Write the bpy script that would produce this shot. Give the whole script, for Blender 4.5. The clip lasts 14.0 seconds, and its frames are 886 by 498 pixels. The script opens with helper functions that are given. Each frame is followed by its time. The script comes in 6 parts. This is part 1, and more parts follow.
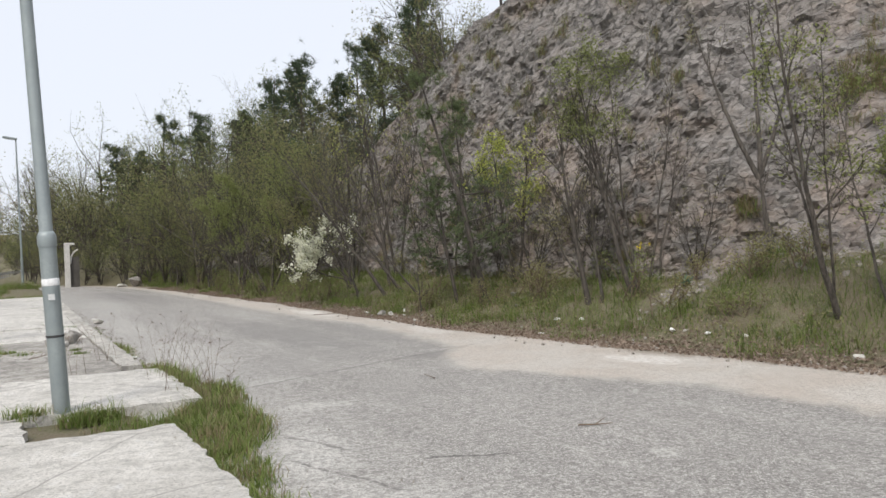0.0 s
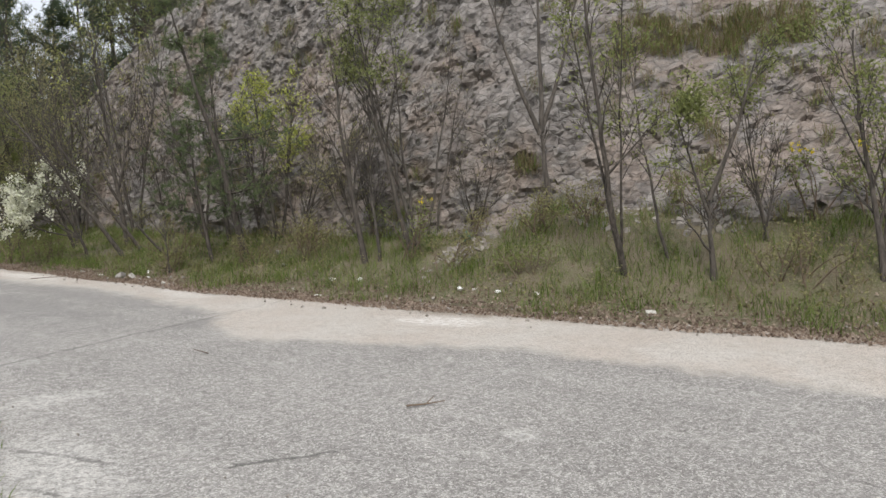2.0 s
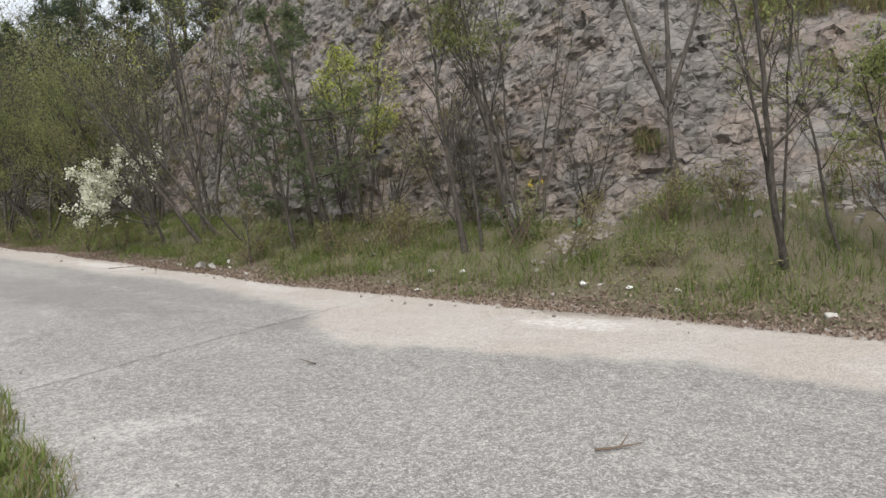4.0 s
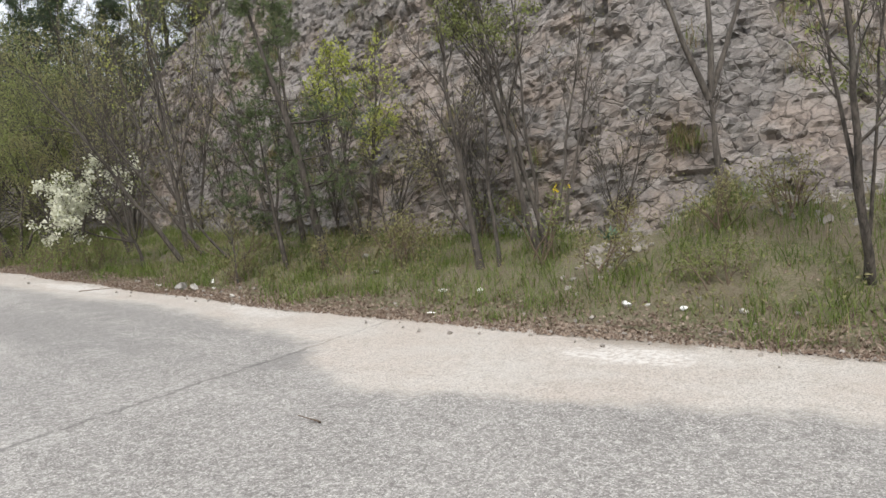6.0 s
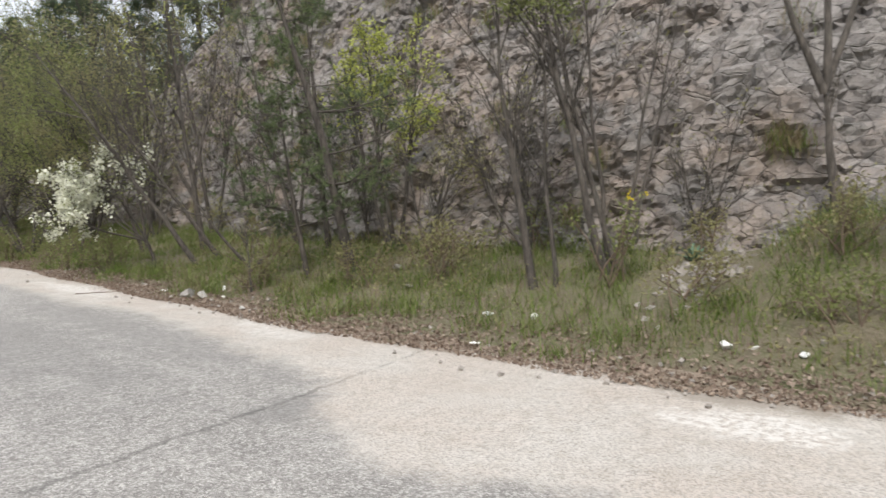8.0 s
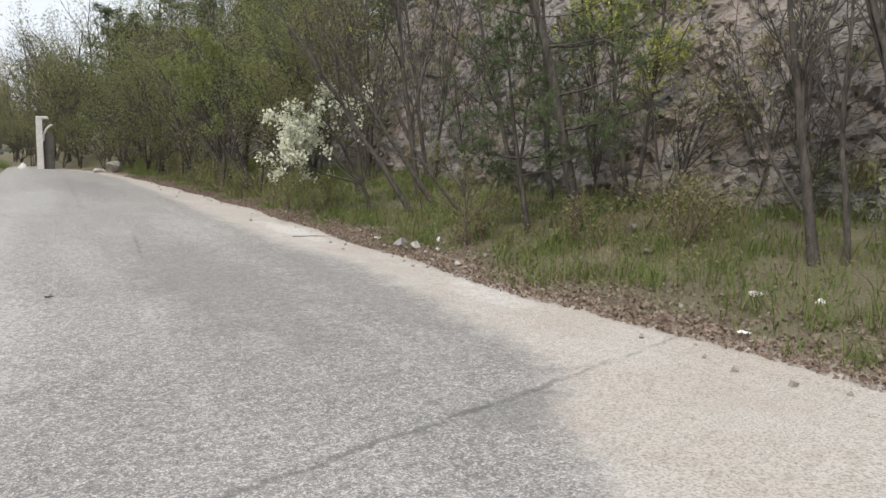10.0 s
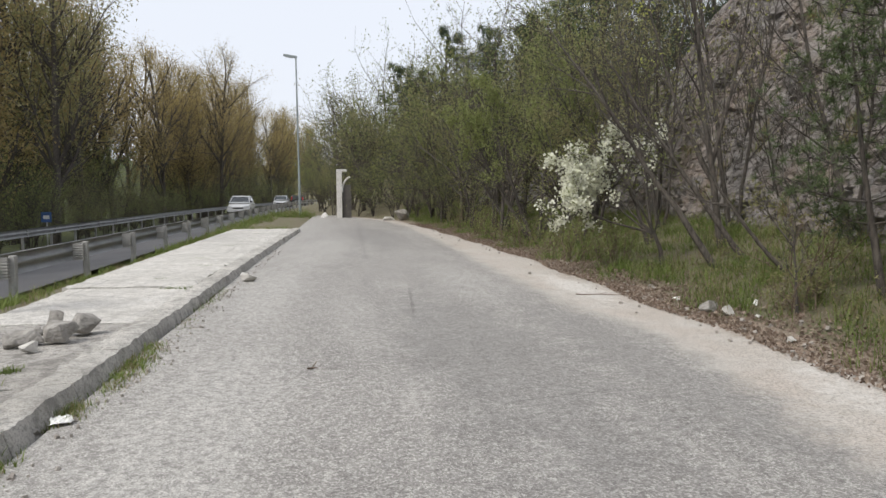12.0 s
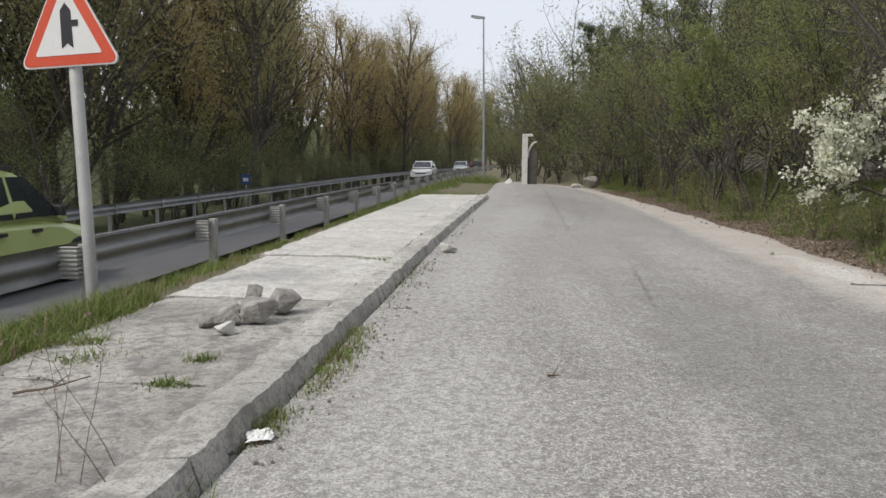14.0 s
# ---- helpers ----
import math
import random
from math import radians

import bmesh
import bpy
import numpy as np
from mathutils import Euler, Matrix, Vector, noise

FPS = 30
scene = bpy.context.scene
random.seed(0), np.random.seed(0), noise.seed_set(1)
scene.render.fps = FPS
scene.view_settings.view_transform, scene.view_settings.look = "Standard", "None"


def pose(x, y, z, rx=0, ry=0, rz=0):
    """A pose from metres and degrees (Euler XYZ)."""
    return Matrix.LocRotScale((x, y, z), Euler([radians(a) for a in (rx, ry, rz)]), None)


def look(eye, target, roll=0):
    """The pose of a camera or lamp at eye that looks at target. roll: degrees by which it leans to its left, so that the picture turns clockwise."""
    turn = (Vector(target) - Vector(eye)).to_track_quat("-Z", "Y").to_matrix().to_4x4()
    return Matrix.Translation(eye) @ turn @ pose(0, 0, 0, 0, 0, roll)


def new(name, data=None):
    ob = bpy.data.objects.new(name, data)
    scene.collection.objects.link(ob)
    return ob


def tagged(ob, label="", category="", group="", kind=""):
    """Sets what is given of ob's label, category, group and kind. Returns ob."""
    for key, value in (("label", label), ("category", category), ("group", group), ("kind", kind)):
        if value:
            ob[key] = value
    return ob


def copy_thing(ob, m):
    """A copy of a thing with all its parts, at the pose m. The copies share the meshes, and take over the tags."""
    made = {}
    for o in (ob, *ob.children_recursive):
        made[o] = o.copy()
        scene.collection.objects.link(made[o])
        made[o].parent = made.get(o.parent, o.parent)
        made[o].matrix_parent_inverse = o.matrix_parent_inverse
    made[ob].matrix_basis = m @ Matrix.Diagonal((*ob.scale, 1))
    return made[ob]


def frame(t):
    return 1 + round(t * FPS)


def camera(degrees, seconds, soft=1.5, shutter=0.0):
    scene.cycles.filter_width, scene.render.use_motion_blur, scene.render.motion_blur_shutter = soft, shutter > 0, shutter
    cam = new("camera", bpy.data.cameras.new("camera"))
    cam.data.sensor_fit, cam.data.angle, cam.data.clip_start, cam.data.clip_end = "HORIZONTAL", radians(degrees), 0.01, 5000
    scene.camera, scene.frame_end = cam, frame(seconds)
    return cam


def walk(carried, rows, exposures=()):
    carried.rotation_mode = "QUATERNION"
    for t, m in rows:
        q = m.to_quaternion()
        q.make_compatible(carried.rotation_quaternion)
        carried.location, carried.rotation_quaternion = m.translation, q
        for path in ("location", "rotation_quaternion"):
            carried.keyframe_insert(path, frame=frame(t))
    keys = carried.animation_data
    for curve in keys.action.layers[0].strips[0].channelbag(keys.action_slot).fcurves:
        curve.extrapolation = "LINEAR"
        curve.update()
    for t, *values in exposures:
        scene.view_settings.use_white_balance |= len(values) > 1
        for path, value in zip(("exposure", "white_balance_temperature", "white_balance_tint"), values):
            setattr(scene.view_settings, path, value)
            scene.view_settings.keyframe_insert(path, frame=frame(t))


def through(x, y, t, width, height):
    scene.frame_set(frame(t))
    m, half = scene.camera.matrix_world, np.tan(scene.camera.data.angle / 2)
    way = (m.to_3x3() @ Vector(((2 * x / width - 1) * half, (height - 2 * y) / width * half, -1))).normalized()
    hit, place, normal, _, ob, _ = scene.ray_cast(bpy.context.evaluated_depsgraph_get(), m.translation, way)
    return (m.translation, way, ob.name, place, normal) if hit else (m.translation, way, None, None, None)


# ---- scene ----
cam = camera(59.3, 14.0, soft=1.5, shutter=0.2)
PATH = [
    (0, (-2.834, -12.644, 1.407), (-1.852, -10.901, 1.401), -2.1),
    (0.5, (-2.747, -12.25, 1.378), (-1.796, -10.491, 1.371), -2.1),
    (1, (-2.69, -11.955, 1.356), (-1.644, -10.251, 1.313), -2.0),
    (1.5, (-2.658, -11.671, 1.346), (-1.366, -10.147, 1.249), -1.7),
    (2, (-2.553, -11.405, 1.322), (-1.062, -10.079, 1.194), -1.1),
    (2.5, (-2.456, -11.096, 1.327), (-1.053, -9.68, 1.158), -1.2),
    (3, (-2.38, -10.775, 1.335), (-0.962, -9.372, 1.182), -1.0),
    (3.5, (-2.252, -10.46, 1.304), (-0.871, -9.022, 1.142), -0.8),
    (4, (-2.119, -10.13, 1.294), (-0.738, -8.692, 1.134), -1.4),
    (6.3, (-1.266, -8.846, 1.258), (0.139, -7.429, 1.124), -2.3),
    (6.5, (-1.139, -8.732, 1.25), (0.276, -7.325, 1.113), -2.1),
    (7, (-0.867, -8.416, 1.242), (0.646, -7.111, 1.143), -0.7),
    (7.5, (-0.664, -8.138, 1.254), (0.817, -6.801, 1.113), -1.0),
    (8, (-0.482, -7.828, 1.258), (0.863, -6.353, 1.138), -0.4),
    (8.5, (-0.313, -7.507, 1.254), (0.818, -5.865, 1.1), 0.4),
    (8.7, (-0.263, -7.396, 1.253), (0.824, -5.724, 1.1), 0.5),
    (10.8, (0.133, -6.348, 1.237), (0.978, -4.559, 0.948), 2.2),
    (11, (0.193, -6.219, 1.25), (1.003, -4.405, 1.021), 2.1),
    (11.5, (0.255, -5.864, 1.263), (0.68, -3.917, 1.1), 0.8),
    (12, (0.223, -5.507, 1.274), (0.473, -3.528, 1.125), -0.2),
    (12.5, (0.176, -5.169, 1.246), (0.373, -3.184, 1.103), -0.9),
    (13, (0.055, -4.833, 1.247), (0.005, -2.842, 1.065), -0.9),
    (13.5, (-0.12, -4.539, 1.257), (-0.355, -2.568, 1.012), -0.2),
    (14, (-0.223, -4.265, 1.231), (-0.417, -2.288, 0.997), 0.2),
]
walk(cam, [(t, look(eye, target, roll)) for t, eye, target, roll in PATH], ((0, 0.06), (3, 0.12), (4.2, 0.17), (6.3, 0.34), (7.5, 0.4), (8.7, 0.32), (10.8, 0.1), (12, 0.04), (14, -0.09)))

# ---- light ----
SUN_ELEVATION, SUN_BEARING = 52.0, 233.0
world = bpy.data.worlds.new("overcast_sky")
scene.world = world
world.use_nodes = True
wn = world.node_tree.nodes
wl = world.node_tree.links
sky = wn.new("ShaderNodeTexSky")
sky.sky_type = "NISHITA"
sky.sun_disc = False
sky.sun_elevation = radians(SUN_ELEVATION)
sky.sun_rotation = radians(SUN_BEARING)
sky.air_density, sky.dust_density, sky.ozone_density = 1.0, 4.0, 1.0
veil = wn.new("ShaderNodeMix")
veil.data_type = "RGBA"
veil.inputs[0].default_value = 0.78
veil.inputs[7].default_value = (10.0, 10.4, 11.3, 1)
wl.new(sky.outputs[0], veil.inputs[6])
wl.new(veil.outputs[2], wn["Background"].inputs[0])
wn["Background"].inputs[1].default_value = 0.1
sun = new("sun", bpy.data.lights.new("sun", "SUN"))
sun.data.energy, sun.data.angle, sun.data.color = 2.2, radians(14), (1.0, 0.95, 0.87)
b = radians(SUN_BEARING)
sun.matrix_world = look((0, 0, 0), (-math.sin(b) * 0.62, -math.cos(b) * 0.62, -0.79))


# ---- materials ----
def nodes_of(name):
    m = bpy.data.materials.new(name)
    m.use_nodes = True
    return m, m.node_tree.nodes, m.node_tree.links


class Net:
    """A short hand for node trees."""

    def __init__(self, name):
        self.mat, self.n, self.l = nodes_of(name)
        self.bsdf = self.n["Principled BSDF"]
        self.pos = self.n.new("ShaderNodeNewGeometry").outputs["Position"]

    def put(self, sock, v):
        if isinstance(v, bpy.types.NodeSocket):
            self.l.new(v, sock)
        elif isinstance(v, tuple):
            sock.default_value = (*v, 1)[: len(sock.default_value)]
        else:
            sock.default_value = v

    def noise(self, scale, detail=4.0, rough=0.6, vec=None, warp=0.0):
        k = self.n.new("ShaderNodeTexNoise")
        k.inputs["Scale"].default_value, k.inputs["Detail"].default_value = scale, detail
        k.inputs["Roughness"].default_value, k.inputs["Distortion"].default_value = rough, warp
        self.l.new(vec or self.pos, k.inputs["Vector"])
        return k.outputs["Fac"]

    def voro(self, scale, what="Distance", feature="F1", vec=None):
        k = self.n.new("ShaderNodeTexVoronoi")
        k.feature = feature
        k.inputs["Scale"].default_value = scale
        self.l.new(vec or self.pos, k.inputs["Vector"])
        return k.outputs[what]

    def math(self, op, a, b=0.0, c=0.0, clamp=False):
        k = self.n.new("ShaderNodeMath")
        k.operation, k.use_clamp = op, clamp
        for s, v in zip(k.inputs, (a, b, c)):
            self.put(s, v)
        return k.outputs[0]

    def ramp(self, v, lo, hi, to0=0.0, to1=1.0):
        k = self.n.new("ShaderNodeMapRange")
        k.interpolation_type = "SMOOTHSTEP"
        for s, x in zip(k.inputs, (v, lo, hi, to0, to1)):
            self.put(s, x)
        return k.outputs[0]

    def mix(self, f, a, b, kind="MIX"):
        k = self.n.new("ShaderNodeMix")
        k.data_type, k.blend_type = "RGBA", kind
        self.put(k.inputs[0], f), self.put(k.inputs[6], a), self.put(k.inputs[7], b)
        return k.outputs[2]

    def axis(self, i):
        k = self.n.new("ShaderNodeSeparateXYZ")
        self.l.new(self.pos, k.inputs[0])
        return k.outputs[i]

    def scaled(self, x, y, z):
        k = self.n.new("ShaderNodeVectorMath")
        k.operation = "MULTIPLY"
        self.l.new(self.pos, k.inputs[0])
        k.inputs[1].default_value = (x, y, z)
        return k.outputs[0]

    def spot(self, x, y, rx, ry, turn=0.0):
        """1 inside an ellipse on the ground, falling to 0 round it, with a ragged rim."""
        c, s = math.cos(radians(turn)), math.sin(radians(turn))
        dx, dy = self.math("SUBTRACT", self.axis(0), x), self.math("SUBTRACT", self.axis(1), y)
        u = self.math("DIVIDE", self.math("ADD", self.math("MULTIPLY", dx, c), self.math("MULTIPLY", dy, s)), rx)
        v = self.math("DIVIDE", self.math("SUBTRACT", self.math("MULTIPLY", dy, c), self.math("MULTIPLY", dx, s)), ry)
        d = self.math("SQRT", self.math("ADD", self.math("MULTIPLY", u, u), self.math("MULTIPLY", v, v)))
        d = self.math("ADD", d, self.math("MULTIPLY", self.math("SUBTRACT", self.noise(3.2, 9, 0.72), 0.5), 2.6))
        return self.ramp(d, 1.1, 0.5)

    def end(self, colour, rough=0.9, bump=None, strength=0.5, depth=0.01, metal=0.0):
        self.put(self.bsdf.inputs["Base Color"], colour)
        self.put(self.bsdf.inputs["Roughness"], rough)
        self.bsdf.inputs["Metallic"].default_value = metal
        if bump is not None:
            k = self.n.new("ShaderNodeBump")
            k.inputs["Strength"].default_value, k.inputs["Distance"].default_value = strength, depth
            self.l.new(bump, k.inputs["Height"])
            self.l.new(k.outputs[0], self.bsdf.inputs["Normal"])
        return self.mat


def plain(name, a, b, coarse=2.0, fine=40.0, rough=0.8, strength=0.3, depth=0.004, metal=0.0, dark=0.75):
    """Two colours in blotches with a fine grain over them."""
    k = Net(name)
    g = k.noise(fine, 3)
    c = k.mix(k.ramp(k.noise(coarse, 5), 0.35, 0.65), a, b)
    c = k.mix(k.ramp(g, 0.3, 0.62), tuple(v * dark for v in b), c)
    return k.end(c, rough, g, strength, depth, metal)


def seam(k, base, ax, ay, bx, by, w, f):
    """A crooked dark crack from one place on the ground to another."""
    x, y = k.axis(0), k.axis(1)
    l = math.hypot(bx - ax, by - ay)
    nx, ny = -(by - ay) / l, (bx - ax) / l
    d = k.math("ADD", k.math("MULTIPLY", k.math("SUBTRACT", x, ax), nx), k.math("MULTIPLY", k.math("SUBTRACT", y, ay), ny))
    along = k.math("ADD", k.math("MULTIPLY", k.math("SUBTRACT", x, ax), ny), k.math("MULTIPLY", k.math("SUBTRACT", y, ay), -nx))
    d = k.math("ABSOLUTE", k.math("ADD", d, k.math("MULTIPLY", k.math("SUBTRACT", k.noise(2.4, 8, 0.78), 0.5), 0.24)))
    line = k.math("MULTIPLY", k.ramp(d, w * 2.2, w * 0.5), k.math("MULTIPLY", k.ramp(along, -0.05, 0.05), k.ramp(along, l + 0.05, l - 0.05)))
    line = k.math("MULTIPLY", line, k.ramp(k.noise(7, 5, 0.7), 0.38, 0.52, 0.15, 1.0))
    return k.mix(k.math("MULTIPLY", line, f), base, (0.09, 0.088, 0.082))


def asphalt_lot():
    k = Net("bleached_asphalt")
    big, mid, chips = k.noise(0.55, 6), k.noise(3.0, 6, 0.7), k.voro(150, "Color")
    sep = k.n.new("ShaderNodeSeparateColor")
    k.l.new(chips, sep.inputs[0])
    chip = sep.outputs[0]
    chips2 = k.noise(46, 5, 0.8)
    base = k.mix(k.ramp(big, 0.3, 0.7), (0.225, 0.212, 0.198), (0.325, 0.308, 0.288))
    base = k.mix(k.ramp(mid, 0.38, 0.75), base, (0.35, 0.335, 0.312))
    base = k.mix(k.ramp(chip, 0.55, 0.92, 0, 0.3), base, (0.68, 0.65, 0.605))
    base = k.mix(k.ramp(chips2, 0.55, 0.38, 0, 0.4), base, (0.085, 0.08, 0.076))
    # traffic has worn pale and dark streaks along the lay-by
    streak = k.noise(1.5, 6, 0.7, k.scaled(1.5, 0.2, 1.0))
    base = k.mix(k.ramp(streak, 0.47, 0.34, 0, 0.45), base, (0.155, 0.148, 0.14))
    base = k.mix(k.ramp(streak, 0.54, 0.68, 0, 0.5), base, (0.47, 0.45, 0.42))
    x = k.axis(0)
    wob = k.math("MULTIPLY", k.math("SUBTRACT", k.noise(0.6, 5), 0.5), 1.3)
    xw = k.math("ADD", x, wob)
    # pale gravel dust along the kerb and down the worn middle
    kerb = k.ramp(xw, 0.2, -1.1)
    kerb = k.math("MULTIPLY", kerb, k.ramp(mid, 0.25, 0.6, 0.35, 1.0))
    base = k.mix(k.math("MULTIPLY", kerb, 0.6), base, (0.45, 0.435, 0.405))
    for cx, cy, rx, ry, turn, f in ((-1.05, -7.5, 0.3, 0.9, -18, 0.8), (-0.5, -5.9, 0.42, 0.2, -8, 0.75), (-0.3, -4.3, 0.5, 0.3, 8, 0.4), (-0.55, -1.2, 0.5, 2.4, 0, 0.5), (-0.7, 4.5, 0.4, 3.0, 0, 0.4), (0.3, 2.4, 0.3, 2.6, 3, 0.16), (1.9, 5.5, 0.5, 3.0, 2, 0.25), (-0.2, 12.0, 0.6, 5.0, -2, 0.35), (-0.8, -9.5, 0.6, 1.2, 20, 0.7), (0.9, -8.9, 0.09, 0.13, 0, 0.8)):
        base = k.mix(k.math("MULTIPLY", k.spot(cx, cy, rx, ry, turn), f), base, (0.56, 0.545, 0.51))
    # stone chips stand out of the dust
    base = k.mix(k.ramp(chip, 0.6, 0.92, 0, 0.6), base, (0.76, 0.74, 0.70))
    base = k.mix(k.ramp(sep.outputs[1], 0.62, 0.98, 0, 0.5), base, (0.10, 0.096, 0.09))
    base = k.mix(k.ramp(chips2, 0.52, 0.36, 0, 0.42), base, (0.13, 0.122, 0.115))
    stones = k.n.new("ShaderNodeSeparateColor")
    k.l.new(k.voro(88, "Color"), stones.inputs[0])
    base = k.mix(k.ramp(stones.outputs[0], 0.6, 0.95, 0, 0.45), base, (0.64, 0.62, 0.585))
    base = k.mix(k.ramp(k.noise(17, 6, 0.75), 0.55, 0.38, 0, 0.5), base, (0.15, 0.142, 0.133))
    base = k.mix(k.ramp(stones.outputs[1], 0.68, 0.98, 0, 0.36), base, (0.11, 0.105, 0.098))
    # darker repair strips and oil
    for cx, cy, rx, ry, turn, f in ((2.0, -3.75, 0.45, 0.3, 20, 0.45), (1.3, 0.5, 0.8, 3.5, 3, 0.35), (1.0, 17.0, 0.9, 6.0, 4, 0.35), (2.4, 0.0, 0.35, 4.0, 2, 0.3)):
        base = k.mix(k.math("MULTIPLY", k.spot(cx, cy, rx, ry, turn), f), base, (0.16, 0.155, 0.15))
    # a transverse joint and a long crack
    for line in ((-1.3, -4.75, 3.9, -2.9, 0.016, 0.55), (0.62, 9.0, 0.75, 26.0, 0.025, 0.3), (-0.45, -8.05, 0.1, -8.3, 0.014, 0.8), (-1.2, -7.6, -0.85, -8.6, 0.012, 0.6), (-1.0, -6.9, -0.75, -7.7, 0.012, 0.6), (0.9, 2.2, 1.05, 4.6, 0.014, 0.5), (1.2, -1.0, 1.9, -0.8, 0.012, 0.4)):
        base = seam(k, base, *line)
    return k, base, chips2, xw


def dust_colour(k):
    n1, n2, n3 = k.noise(1.2, 5), k.noise(9, 5, 0.7), k.noise(75, 3, 0.8)
    c = k.mix(k.ramp(n1, 0.35, 0.65), (0.535, 0.478, 0.425), (0.58, 0.547, 0.503))
    c = k.mix(k.ramp(n2, 0.42, 0.72, 0, 0.5), c, (0.38, 0.335, 0.275))
    c = k.mix(k.ramp(n3, 0.56, 0.36, 0, 0.8), c, (0.20, 0.185, 0.165))
    c = k.mix(k.ramp(k.noise(48, 4, 0.75), 0.58, 0.7, 0, 0.7), c, (0.74, 0.72, 0.68))
    for cx, cy, rx, ry, turn, f in ((3.65, -5.85, 0.36, 0.62, 10, 0.6), (3.4, -1.0, 0.3, 0.8, 5, 0.3), (3.2, 4.5, 0.3, 1.6, 0, 0.55)):
        c = k.mix(k.math("MULTIPLY", k.math("MULTIPLY", k.spot(cx, cy, rx, ry, turn), f), k.ramp(k.noise(17, 8, 0.8), 0.42, 0.56)), c, (0.80, 0.79, 0.76))
    return k.mix(k.math("MULTIPLY", k.spot(4.15, -5.3, 0.3, 0.9, 0), 0.7), c, (0.26, 0.23, 0.19))


def build_asphalt():
    """Asphalt that runs out into limestone dust and then earth; the sheet's own map tells how far each place lies from those two rims."""
    k, base, chips2, xw = asphalt_lot()
    uv = k.n.new("ShaderNodeUVMap")
    uv.uv_map = "rims"
    sep = k.n.new("ShaderNodeSeparateXYZ")
    k.l.new(uv.outputs[0], sep.inputs[0])
    rag = k.math("MULTIPLY", k.math("SUBTRACT", k.noise(2.2, 8, 0.68), 0.5), 0.75)
    rag2 = k.math("MULTIPLY", k.math("SUBTRACT", k.noise(30, 4, 0.7), 0.5), 0.3)
    rag = k.math("ADD", rag, rag2)
    base = k.mix(k.ramp(k.math("ADD", sep.outputs[0], rag), -0.17, 0.2), base, dust_colour(k))
    base = seam(k, base, 1.7, -3.7, 3.9, -2.85, 0.012, 0.4)
    earth = k.mix(k.ramp(k.noise(45, 4), 0.4, 0.6), (0.15, 0.115, 0.08), (0.30, 0.245, 0.19))
    base = k.mix(k.ramp(k.math("ADD", sep.outputs[1], rag), -0.30, 0.1), base, earth)
    return k.end(base, 0.92, chips2, 0.6, 0.012)


def build_soil():
    k = Net("verge_soil")
    n1, n2 = k.noise(2.2, 6), k.noise(38, 4, 0.75)
    c = k.mix(k.ramp(n1, 0.35, 0.65), (0.165, 0.138, 0.095), (0.11, 0.125, 0.05))
    c = k.mix(k.ramp(n2, 0.4, 0.62), c, (0.21, 0.18, 0.125))
    dark_green = k.mix(k.ramp(n2, 0.4, 0.62), (0.05, 0.065, 0.02), (0.10, 0.11, 0.045))
    c = k.mix(k.ramp(k.axis(0), -11.5, -13.5), c, dark_green)
    return k.end(c, 1.0, n2, 0.9, 0.03)


